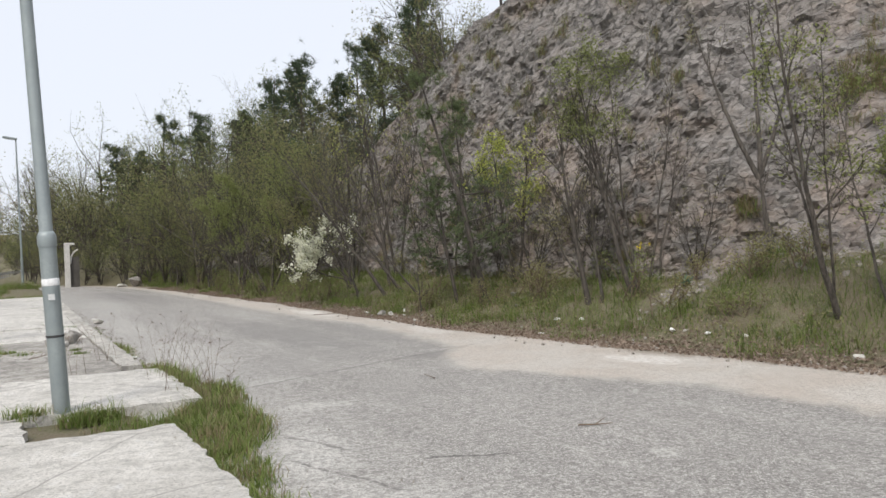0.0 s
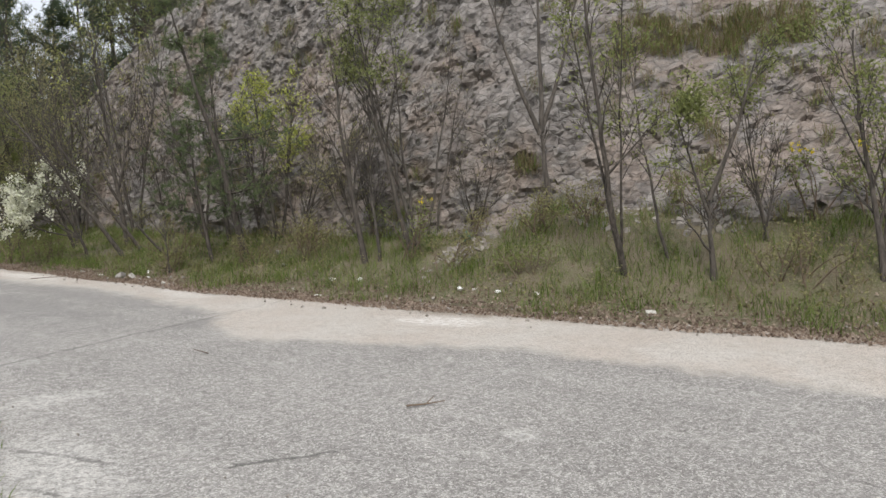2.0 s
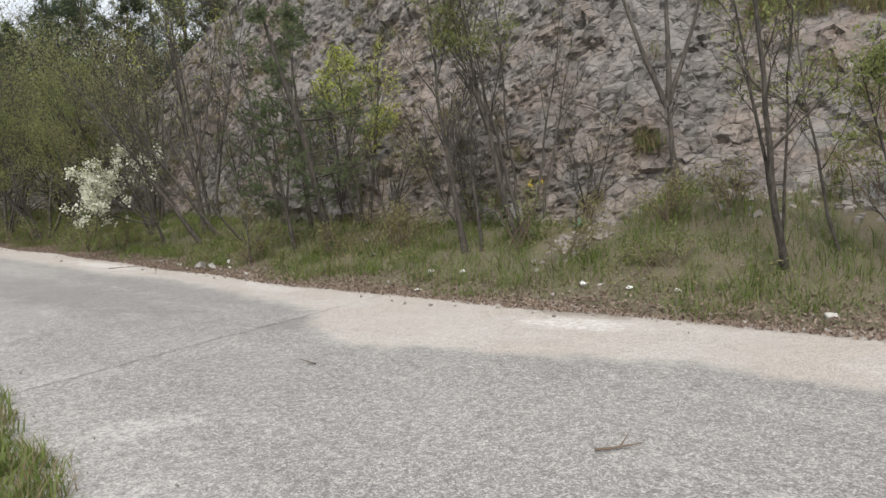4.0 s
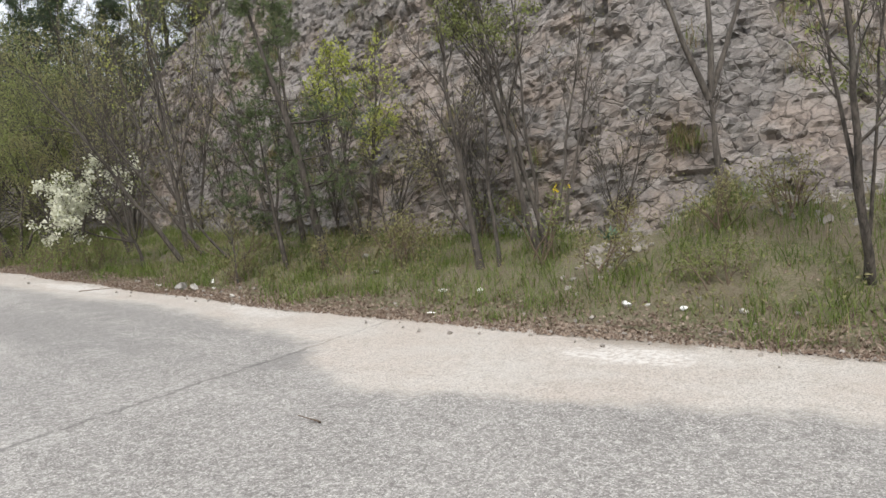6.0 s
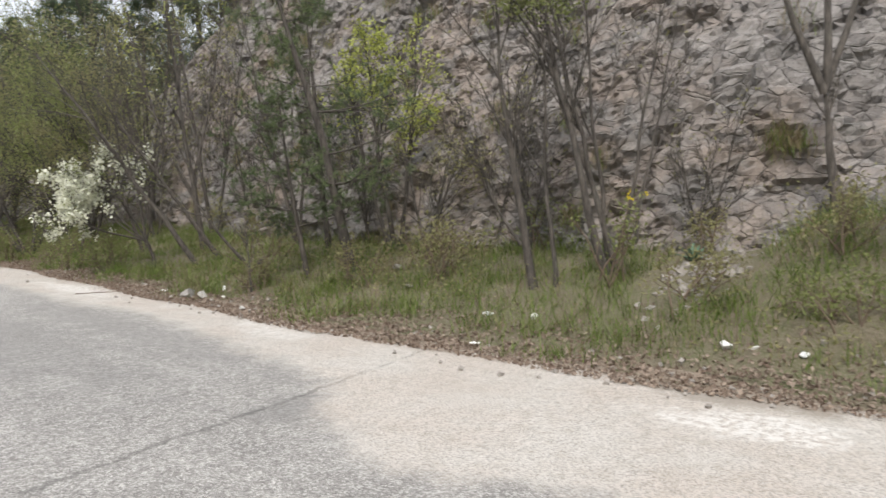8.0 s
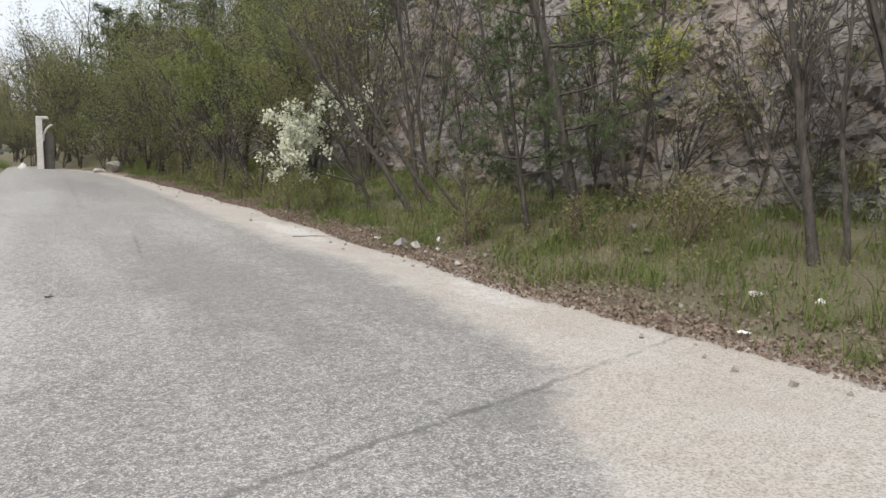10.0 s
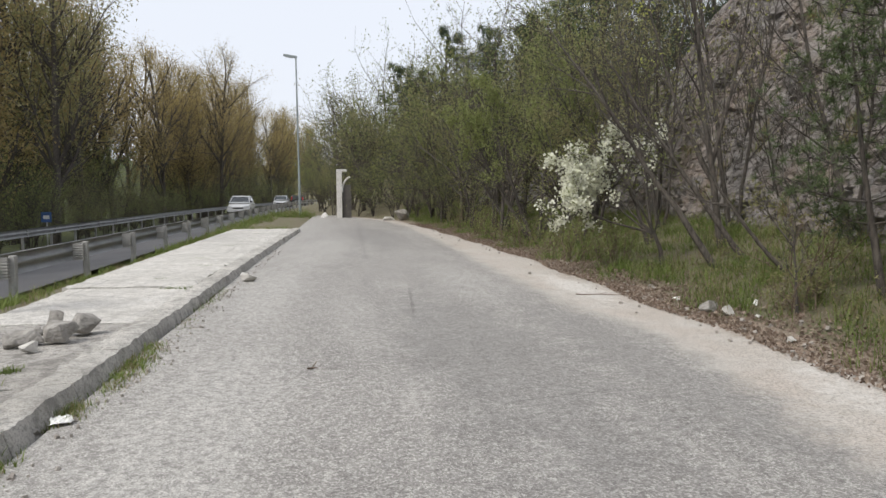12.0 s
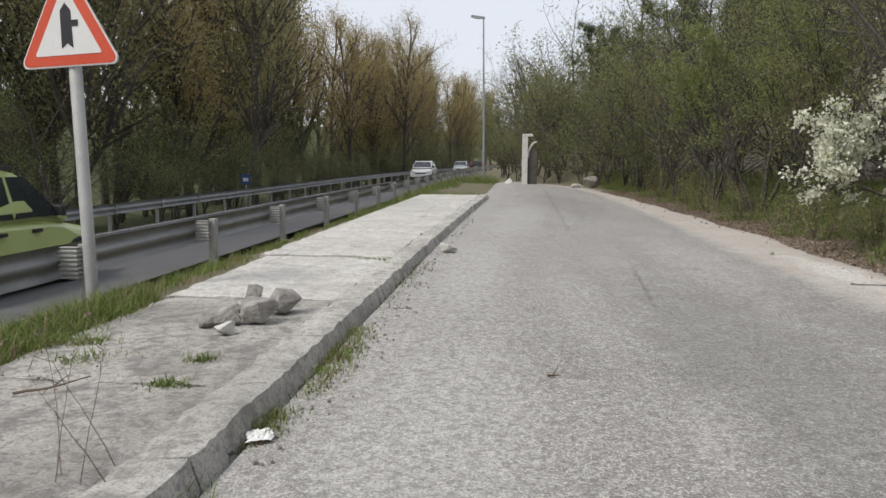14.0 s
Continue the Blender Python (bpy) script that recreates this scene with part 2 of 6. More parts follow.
def build_rock():
    k = Net("fractured_limestone")
    vec = k.scaled(1.0, 1.0, 1.35)
    n0, n1, n2, n3 = k.noise(0.28, 5), k.noise(1.3, 7, 0.65, vec), k.noise(6, 8, 0.75, vec), k.noise(38, 5, 0.75)
    warp = k.n.new("ShaderNodeTexNoise")
    warp.inputs["Scale"].default_value, warp.inputs["Detail"].default_value = 3.0, 5
    k.l.new(vec, warp.inputs["Vector"])
    bent = k.n.new("ShaderNodeVectorMath")
    bent.operation = "MULTIPLY_ADD"
    k.l.new(warp.outputs["Color"], bent.inputs[0])
    bent.inputs[1].default_value = (0.22, 0.22, 0.22)
    k.l.new(vec, bent.inputs[2])

    def facets(scale, slope, step):
        """Broken faces: each cell is a small plane with a tilt of its own."""
        v = k.n.new("ShaderNodeTexVoronoi")
        v.inputs["Scale"].default_value = scale
        k.l.new(bent.outputs[0], v.inputs["Vector"])
        off = k.n.new("ShaderNodeVectorMath")
        off.operation = "SUBTRACT"
        k.l.new(bent.outputs[0], off.inputs[0])
        k.l.new(v.outputs["Position"], off.inputs[1])
        tilt = k.n.new("ShaderNodeVectorMath")
        tilt.operation = "SUBTRACT"
        k.l.new(v.outputs["Color"], tilt.inputs[0])
        tilt.inputs[1].default_value = (0.5, 0.5, 0.5)
        dot = k.n.new("ShaderNodeVectorMath")
        dot.operation = "DOT_PRODUCT"
        k.l.new(off.outputs[0], dot.inputs[0])
        k.l.new(tilt.outputs[0], dot.inputs[1])
        sep = k.n.new("ShaderNodeSeparateColor")
        k.l.new(v.outputs["Color"], sep.inputs[0])
        return k.math("ADD", k.math("MULTIPLY", dot.outputs["Value"], slope), k.math("MULTIPLY", sep.outputs[0], step)), sep

    h1, cell = facets(4.2, 1.3, 0.03)
    h2, cell2 = facets(11.0, 1.5, 0.014)
    split = k.voro(4.2, "Distance", "DISTANCE_TO_EDGE", bent.outputs[0])
    split2 = k.voro(11.0, "Distance", "DISTANCE_TO_EDGE", bent.outputs[0])
    c = k.mix(k.ramp(n1, 0.3, 0.7), (0.185, 0.169, 0.159), (0.295, 0.273, 0.258))
    c = k.mix(k.ramp(cell.outputs[1], 0.1, 1.0, 0.0, 0.45), c, (0.37, 0.35, 0.332))
    c = k.mix(k.ramp(cell2.outputs[2], 0.6, 1.0, 0.0, 0.4), c, (0.46, 0.44, 0.418))
    # noise lows are darkened: the shade of small crevices is put into the colour
    c = k.mix(k.ramp(n2, 0.5, 0.3, 0, 0.6), c, (0.14, 0.128, 0.118))
    c = k.mix(k.ramp(n3, 0.52, 0.36, 0, 0.45), c, (0.13, 0.119, 0.11))
    rust = k.math("MULTIPLY", k.ramp(n0, 0.42, 0.58), k.ramp(n1, 0.38, 0.58))
    c = k.mix(k.math("MULTIPLY", rust, 0.5), c, (0.27, 0.195, 0.145))
    moss = k.math("MULTIPLY", k.ramp(k.noise(0.7, 6), 0.54, 0.66), k.ramp(n2, 0.42, 0.6))
    c = k.mix(k.math("MULTIPLY", moss, 0.45), c, (0.15, 0.14, 0.085))
    # cracks between the cells, with their inner shade coloured in
    seams = k.math("MULTIPLY", k.ramp(split, 0.03, 0.006), k.ramp(n2, 0.45, 0.62))
    c = k.mix(k.math("MULTIPLY", seams, 0.5), c, (0.09, 0.082, 0.075))
    seams2 = k.math("MULTIPLY", k.ramp(split2, 0.05, 0.01), k.ramp(n2, 0.42, 0.6))
    c = k.mix(k.math("MULTIPLY", seams2, 0.4), c, (0.12, 0.11, 0.10))
    b = k.math("ADD", k.math("ADD", h1, h2), k.math("MULTIPLY", n3, 0.012))
    b = k.math("ADD", b, k.math("MULTIPLY", k.ramp(split, 0.0, 0.06), 0.03))
    return k.end(c, 0.95, b, 0.85, 1.0)


def build_concrete(name, a, b, crack=True, wear=0.6):
    k = Net(name)
    n1, n2, n3, n4 = k.noise(0.9, 6), k.noise(6, 9, 0.75), k.noise(70, 4, 0.8), k.noise(22, 6, 0.75)
    c = k.mix(k.ramp(n1, 0.35, 0.65), a, b)
    c = k.mix(k.ramp(n2, 0.46, 0.62, 0, wear), c, tuple(v * 0.55 for v in a))
    c = k.mix(k.ramp(n2, 0.44, 0.32, 0, 0.5), c, tuple(min(v * 1.25, 0.8) for v in b))
    c = k.mix(k.ramp(n4, 0.5, 0.36, 0, wear), c, tuple(v * 0.5 for v in a))
    c = k.mix(k.ramp(n3, 0.52, 0.36, 0, 0.7), c, tuple(v * 0.42 for v in a))
    if crack:
        e = k.voro(0.55, "Distance", "DISTANCE_TO_EDGE", k.mix(0.12, k.pos, k.n["Noise Texture"].outputs["Color"]))
        c = k.mix(k.ramp(e, 0.006, 0.002, 0, 0.4), c, (0.14, 0.13, 0.12))
    h = k.math("ADD", n2, k.math("MULTIPLY", n4, 0.6))
    return k.end(c, 0.92, h, 0.8, 0.03)


def leaf_mat(name, a, b, through=0.35, rough=0.55):
    k = Net(name)
    g = k.n.new("ShaderNodeNewGeometry")
    c = k.mix(g.outputs["Random Per Island"], a, b)
    oi = k.n.new("ShaderNodeObjectInfo")
    c = k.mix(k.math("MULTIPLY", oi.outputs["Random"], 0.35), c, tuple(v * 0.62 for v in a))
    k.put(k.bsdf.inputs["Base Color"], c)
    k.bsdf.inputs["Roughness"].default_value = rough
    k.bsdf.inputs["Specular IOR Level"].default_value = 0.25
    t = k.n.new("ShaderNodeBsdfTranslucent")
    k.put(t.inputs[0], c)
    m = k.n.new("ShaderNodeMixShader")
    m.inputs[0].default_value = through
    k.l.new(k.bsdf.outputs[0], m.inputs[1])
    k.l.new(t.outputs[0], m.inputs[2])
    k.l.new(m.outputs[0], k.n["Material Output"].inputs[0])
    return k.mat


def bark_mat(name, a, b):
    k = Net(name)
    v = k.scaled(1, 1, 0.25)
    n1, n2 = k.noise(26, 5, 0.7, v), k.noise(3, 4)
    c = k.mix(k.ramp(n1, 0.35, 0.65), a, b)
    c = k.mix(k.ramp(n2, 0.5, 0.75, 0, 0.25), c, (0.17, 0.17, 0.14))
    return k.end(c, 0.95, n1, 0.8, 0.012)


ASPHALT, SOIL, ROCK = build_asphalt(), build_soil(), build_rock()
CONCRETE = build_concrete("pale_pavement_concrete", (0.60, 0.578, 0.535), (0.72, 0.695, 0.648), True, 0.5)
BROKEN = build_concrete("broken_pavement_concrete", (0.36, 0.34, 0.31), (0.55, 0.525, 0.485), False, 0.8)
KERB = build_concrete("weathered_kerb_concrete", (0.47, 0.45, 0.412), (0.64, 0.615, 0.57), False, 0.7)
OLD_WHITE = build_concrete("weathered_white_concrete", (0.72, 0.70, 0.66), (0.80, 0.78, 0.75), False, 0.2)
TARMAC = plain("highway_tarmac", (0.085, 0.085, 0.09), (0.12, 0.12, 0.125), 0.5, 60, 0.9)
STONE = plain("pale_limestone", (0.42, 0.405, 0.37), (0.60, 0.58, 0.54), 5, 40, 0.95, 0.8, 0.01)
GREYSTONE = plain("grey_limestone", (0.19, 0.178, 0.16), (0.40, 0.38, 0.35), 9, 26, 0.95, 1.0, 0.03)
RUBBLE = plain("brown_grey_rubble", (0.24, 0.215, 0.19), (0.38, 0.35, 0.315), 7, 40, 0.95, 0.8, 0.01)
WHITE_LITTER = plain("white_scrap", (0.82, 0.81, 0.78), (0.9, 0.9, 0.88), 6, 50, 0.7)
ZINC = plain("galvanised_steel", (0.34, 0.345, 0.335), (0.43, 0.435, 0.42), 3, 30, 0.65, 0.1, 0.001, 0.15, 0.9)
RAIL = plain("weathered_rail_steel", (0.23, 0.235, 0.235), (0.33, 0.335, 0.335), 2, 25, 0.55, 0.1, 0.001, 0.45, 0.85)
RAILPOST = plain("grey_rail_post", (0.33, 0.325, 0.31), (0.43, 0.425, 0.41), 4, 30, 0.8)
POLE = plain("painted_grey_pole", (0.27, 0.31, 0.32), (0.34, 0.38, 0.385), 3, 40, 0.5, 0.1, 0.001, 0.2, 0.9)
BARK = bark_mat("dark_bark", (0.045, 0.039, 0.034), (0.12, 0.104, 0.089))
PALEBARK = bark_mat("grey_bark", (0.055, 0.048, 0.042), (0.13, 0.113, 0.097))
LEAF_GREEN = leaf_mat("fresh_green_leaf", (0.185, 0.22, 0.078), (0.345, 0.37, 0.15), 0.46)
LEAF_YELLOW = leaf_mat("yellow_green_leaf", (0.33, 0.37, 0.08), (0.50, 0.53, 0.15))
LEAF_OLIVE = leaf_mat("olive_spring_leaf", (0.225, 0.22, 0.10), (0.365, 0.345, 0.175), 0.46)
LEAF_BRONZE = leaf_mat("bronze_poplar_leaf", (0.35, 0.27, 0.115), (0.50, 0.405, 0.19), 0.5)
LEAF_SILVER = leaf_mat("pale_poplar_leaf", (0.30, 0.29, 0.17), (0.42, 0.40, 0.25), 0.45)
FAR_NEEDLE = leaf_mat("dark_pine_needle", (0.055, 0.085, 0.048), (0.115, 0.15, 0.08), 0.25)
NEEDLE = leaf_mat("pine_needle", (0.09, 0.13, 0.06), (0.19, 0.225, 0.105), 0.3)
BLOSSOM = leaf_mat("white_blossom", (0.72, 0.73, 0.56), (0.86, 0.86, 0.76), 0.3)
FLOWER = leaf_mat("yellow_flower", (0.72, 0.56, 0.02), (0.85, 0.70, 0.05), 0.3)
GRASS = leaf_mat("green_grass", (0.11, 0.165, 0.035), (0.26, 0.315, 0.095), 0.36)
DRYGRASS = leaf_mat("dry_grass", (0.21, 0.165, 0.09), (0.36, 0.30, 0.18), 0.3)
LEAF_BLUE = leaf_mat("blue_green_leaf", (0.09, 0.17, 0.11), (0.15, 0.24, 0.16), 0.2)
LITTER = leaf_mat("dead_leaf", (0.15, 0.105, 0.08), (0.40, 0.325, 0.26), 0.1, 0.9)
TWIG = plain("dry_stalk", (0.12, 0.085, 0.06), (0.2, 0.15, 0.11), 8, 60, 0.9)


# ---- mesh helpers ----
def mesh_of(name, verts, faces, material, smooth=False):
    me = bpy.data.meshes.new(name)
    me.from_pydata([tuple(v) for v in verts] if not isinstance(verts, np.ndarray) else verts.tolist(), [], faces if not isinstance(faces, np.ndarray) else faces.tolist())
    if material:
        me.materials.append(material)
    if smooth:
        me.shade_smooth()
    me.update()
    return me


def thing(name, x, y, z=0.0, turn=0.0, label="", category="", group="", kind=""):
    ob = new(name)
    ob.empty_display_size = 0.1
    ob.matrix_world = pose(x, y, z, 0, 0, turn)
    return tagged(ob, label, category, group, kind)


def hang(name, me, parent, label="", m=None):
    """A mesh as a part of its thing, in the thing's own axes."""
    ob = new(name, me)
    ob.parent = parent
    if m is not None:
        ob.matrix_basis = m
    return tagged(ob, label)


def part(name, bm, material, parent, label="", m=None, smooth=False):
    me = bpy.data.meshes.new(name)
    bm.to_mesh(me)
    bm.free()
    me.materials.append(material)
    if smooth:
        me.shade_smooth()
    return hang(name, me, parent, label, m)


def box(x0, x1, y0, y1, z0, z1, bevel=0.0, bm=None):
    bm = bm or bmesh.new()
    r = bmesh.ops.create_cube(bm, size=1.0, matrix=Matrix.Translation(((x0 + x1) / 2, (y0 + y1) / 2, (z0 + z1) / 2)) @ Matrix.Diagonal((x1 - x0, y1 - y0, z1 - z0, 1)))
    if bevel:
        edges = list({e for v in r["verts"] for e in v.link_edges})
        bmesh.ops.bevel(bm, geom=edges, offset=bevel, segments=2, affect="EDGES", profile=0.6)
    return bm


def tube(points, radii, sides, verts, faces, cap=True):
    """Adds a tapering tube along points to the lists."""
    start = len(verts)
    n = len(points)
    for i, p in enumerate(points):
        a, c = points[max(i - 1, 0)], points[min(i + 1, n - 1)]
        d = (c - a).normalized()
        u = d.cross(Vector((0.31, 0.87, 0.38))).normalized()
        w = d.cross(u)
        for s in range(sides):
            t = 2 * math.pi * s / sides
            verts.append(p + (u * math.cos(t) + w * math.sin(t)) * radii[i])
    for i in range(n - 1):
        for s in range(sides):
            q = start + i * sides
            faces.append((q + s, q + (s + 1) % sides, q + sides + (s + 1) % sides, q + sides + s))
    if cap:
        faces.append(tuple(start + (n - 1) * sides + s for s in range(sides)))


def smoothstep(a, b, x):
    t = np.clip((x - a) / (b - a), 0, 1)
    return t * t * (3 - 2 * t)


def table(y, *rows):
    return np.interp(y, [r[0] for r in rows], [r[1] for r in rows])


# ---- the lie of the land ----
def leaf_edge(y):
    return table(y, (-40, 5.2), (-9, 4.9), (-7, 4.52), (-5.3, 4.3), (-4, 4.15), (-2.5, 3.9), (0, 3.78), (5, 3.78), (8, 3.8), (12, 3.65), (21, 3.2), (28, 2.4), (31, 1.4), (33, 0.5), (40, -1.2), (60, -2.0), (100, -1.5), (160, 3))


def asphalt_edge(y):
    return table(y, (-40, 3.2), (-9, 2.95), (-7.5, 2.85), (-6.2, 2.3), (-5, 1.72), (-4.2, 1.9), (-3.4, 2.45), (-2.5, 2.65), (0, 2.85), (1.2, 2.95), (2.5, 2.68), (7, 2.6), (14, 2.55), (22, 2.4), (28, 1.8), (34, 0.2))


def foot(y):
    return table(y, (-40, 8.2), (-8, 7.35), (-4, 7.0), (3, 7.2), (12, 7.5), (18, 7.3), (25, 6.3), (35, 4.0), (60, 3.0), (160, 8))


def ridge(y):
    return table(y, (-40, 13), (-5, 11.5), (0, 9.8), (3, 8.7), (6, 7.8), (11, 6.9), (15, 5.9), (18, 5.0), (22, 3.4), (27, 1.8), (160, 1.2))


def lie(y):
    """Metres that the face leans back for each metre that it rises."""
    return table(y, (-40, 0.9), (-6.5, 0.88), (-4.3, 0.55), (-2.6, 0.37), (8, 0.40), (13, 0.55), (20, 1.0), (30, 1.3))


def bend(y):
    """How far the highway bears to the right."""
    return np.where(y > 45, 0.0011 * (y - 45.0) ** 2, 0.0)


def land(x, y):
    e, f, r, k = leaf_edge(y), foot(y), ridge(y), lie(y)
    high = table(y, (-40, 1.2), (-8, 1.0), (-6.5, 1.1), (-5.0, 1.1), (-4.4, 0.75), (-2, 0.68), (40, 0.68))
    z = np.where(x > e - 0.1, 0.02 + high * smoothstep(0, 1, (x - e) / np.maximum(f - e, 0.3)) ** 1.2, -0.06)
    f = f + 1.5 * smoothstep(24, 20, y)
    up = np.minimum((x - f) / k, r - 0.7)
    z = np.where(x > f, np.maximum(0.02 + high, 0.7 + np.minimum(up, 40)), z)
    top = f + (r - 0.7) * k
    z = np.where(x > top, r + np.minimum(0.42 * (x - top), 9.0), z)
    s = x - bend(y)
    z = np.where(x < -1.5, 0.03, z)
    z = np.where(s < -3.15, 0.06 - 0.48 * smoothstep(-3.2, -5.0, s), z)
    z = np.where(s < -4.8, -0.5, z)
    z = np.where(s < -6, -0.5 - 0.55 * smoothstep(-6, -11.0, s), z)
    z = np.where(s < -12.0, -1.1 - 0.6 * smoothstep(-12, -16, s) + 9.0 * smoothstep(-30, -52, s), z)
    z = np.where(y > 175, np.maximum(z, 9.0 * smoothstep(178, 215, y) - 0.5), z)
    return z


def ground_z(x, y):
    return float(land(np.float64(x), np.float64(y)))


# ---- ground, road, pavement ----
def grid(xs, ys, height):
    X, Y = np.meshgrid(xs, ys)
    Z = height(X, Y)
    nx, ny = len(xs), len(ys)
    v = np.stack([X, Y, Z], -1).reshape(-1, 3)
    i = (np.arange(ny - 1)[:, None] * nx + np.arange(nx - 1)[None]).ravel()
    return v, np.stack([i, i + 1, i + nx + 1, i + nx], -1)


def rough_z(X, Y, size, seed):
    """Smooth random heights on a grid, from a few crossing waves."""
    rng = np.random.default_rng(seed)
    out = 0 * X
    for n in range(14):
        a, w, p = rng.uniform(0, 6.28), rng.uniform(0.4, 2.2) / size, rng.uniform(0, 6.28)
        out = out + np.sin((X * math.cos(a) + Y * math.sin(a)) * w * 6.28 + p)
    return out / 7


def ground_height(X, Y):
    z = land(X, Y)
    soft = ((X > leaf_edge(Y) + 0.15) | (X < -13)).astype(float)
    return z + soft * (0.05 * rough_z(X, Y, 1.5, 3) + 0.02 * rough_z(X, Y, 0.4, 4))


gx = np.concatenate([[-1500, -700, -300, -150, -80, -56, -52, -48, -44, -40, -36, -32, -28, -24], np.arange(-20, -3, 0.8), np.arange(-3.2, 3, 0.6), np.arange(3.0, 9.0, 0.2), np.arange(9.2, 24, 0.8), [26, 30, 36, 45, 60, 90, 150, 300, 700, 1500]])
gy = np.concatenate([[-1500, -700, -300, -150, -80, -50, -35], np.arange(-25, -12, 1.0), np.arange(-12, 14, 0.25), np.arange(14, 40, 0.6), np.arange(40, 110, 3), [120, 140, 160, 175, 185, 195, 205, 215, 230, 300, 500, 900, 1500]])
v, q = grid(gx, gy, ground_height)
tagged(new("ground", mesh_of("ground", v, q, SOIL, True)), "brown earth and grassy bank rising to a wooded hill", "ground", kind="structure")


def strip(name, x0, x1, ys, z, material, across=8, ragged=0.0, seed=0):
    """A sheet between two lines along y; its sides may be ragged."""
    a, c = x0(ys), x1(ys)
    if ragged:
        rng = np.random.default_rng(seed)
        a = a + np.convolve(rng.normal(0, ragged, len(ys) + 6), np.ones(7) / 3, "valid")
        c = c + np.convolve(rng.normal(0, ragged, len(ys) + 6), np.ones(7) / 3, "valid")
    t = np.linspace(0, 1, across)
    X = a[:, None] + (c - a)[:, None] * t[None]
    Y = np.repeat(ys[:, None], across, 1)
    Z = z(X, Y) * np.ones_like(X)
    n = across
    i = (np.arange(len(ys) - 1)[:, None] * n + np.arange(n - 1)[None]).ravel()
    return mesh_of(name, np.stack([X, Y, Z], -1).reshape(-1, 3), np.stack([i, i + 1, i + n + 1, i + n], -1), material, True)


lot_y = np.concatenate([np.arange(-40, -14, 1.0), np.arange(-14, 10, 0.12), np.arange(10, 36, 0.3)])
road_mesh = strip("road", lambda y: np.where(y < -2.6, -2.2, -1.36) + 0 * y, lambda y: leaf_edge(y) + 0.3, lot_y, lambda X, Y: 0.006 * rough_z(X, Y, 1.6, 5) + 0.008 + 0.02 * smoothstep(-0.4, 0.3, X - leaf_edge(Y)), ASPHALT, 40)
co = np.empty(len(road_mesh.vertices) * 3)
road_mesh.vertices.foreach_get("co", co)
co = co.reshape(-1, 3)
ids = np.empty(len(road_mesh.loops), np.int32)
road_mesh.loops.foreach_get("vertex_index", ids)
rims = np.stack([co[:, 0] - asphalt_edge(co[:, 1]), co[:, 0] - leaf_edge(co[:, 1])], -1)
road_mesh.uv_layers.new(name="rims").data.foreach_set("uv", rims[ids].ravel())
tagged(new("road", road_mesh), "bleached grey asphalt lay-by with cracks and a dusty limestone rim", "road", kind="structure")


def highway_z(X, Y):
    return -0.27 - 0.62 * np.clip((-4.7 - (X - bend(Y))) / 7.0, 0, 1.1)


hy = np.concatenate([np.arange(-60, 50, 4.0), np.arange(50, 200, 5.0)])
tagged(new("highway", strip("highway", lambda y: -12.0 + bend(y), lambda y: -4.75 + bend(y), hy, highway_z, TARMAC, 5)), "dark tarmac highway beside the lay-by", "road", kind="structure")
WHITE_LINE = plain("road_marking", (0.62, 0.62, 0.6), (0.74, 0.74, 0.72), 3, 40, 0.8)
for name, o in (("centre_line", -8.5), ("edge_line", -11.5)):
    tagged(new(name, strip(name, lambda y: o - 0.07 + bend(y), lambda y: o + 0.07 + bend(y), hy, lambda X, Y: highway_z(X, Y) + 0.006, WHITE_LINE, 2)), "white painted line on dark tarmac", "road marking", kind="structure")


def slab(x0, x1, y0, y1, z0, z1, seed, nick=0.03, step=0.1):
    """A cast slab with an uneven top and ragged, slightly broken rims."""
    rng = np.random.default_rng(seed)
    nx, ny = max(int((x1 - x0) / step), 2), max(int((y1 - y0) / step), 2)
    xs, ys = np.linspace(x0, x1, nx + 1), np.linspace(y0, y1, ny + 1)
    X, Y = np.meshgrid(xs, ys)
    rim = np.zeros_like(X, bool)
    rim[0], rim[-1], rim[:, 0], rim[:, -1] = True, True, True, True
    X = X + rim * rng.normal(0, nick, X.shape)
    Y = Y + rim * rng.normal(0, nick, X.shape)
    Z = z1 + 0.006 * rough_z(X, Y, 0.9, seed) + 0.006 * rough_z(X, Y, 0.22, seed + 1) - rim * np.abs(rng.normal(0, nick * 0.4, X.shape)) - rim * 0.008
    v = np.stack([X, Y, Z], -1).reshape(-1, 3)
    w = nx + 1
    i = (np.arange(ny)[:, None] * w + np.arange(nx)[None]).ravel()
    faces = np.stack([i, i + 1, i + w + 1, i + w], -1).tolist()
    ring = list(range(w)) + [r * w + nx for r in range(1, ny + 1)] + [ny * w + c for c in range(nx - 1, -1, -1)] + [r * w for r in range(ny - 1, 0, -1)]
    low = v[ring].copy()
    low[:, 2] = z0
    n0 = len(v)
    faces += [(ring[a], n0 + a, n0 + (a + 1) % len(ring), ring[(a + 1) % len(ring)]) for a in range(len(ring))]
    faces = [tuple(f) for f in faces]
    return np.concatenate([v, low]), [f if n < nx * ny else f[::1] for n, f in enumerate(faces)]


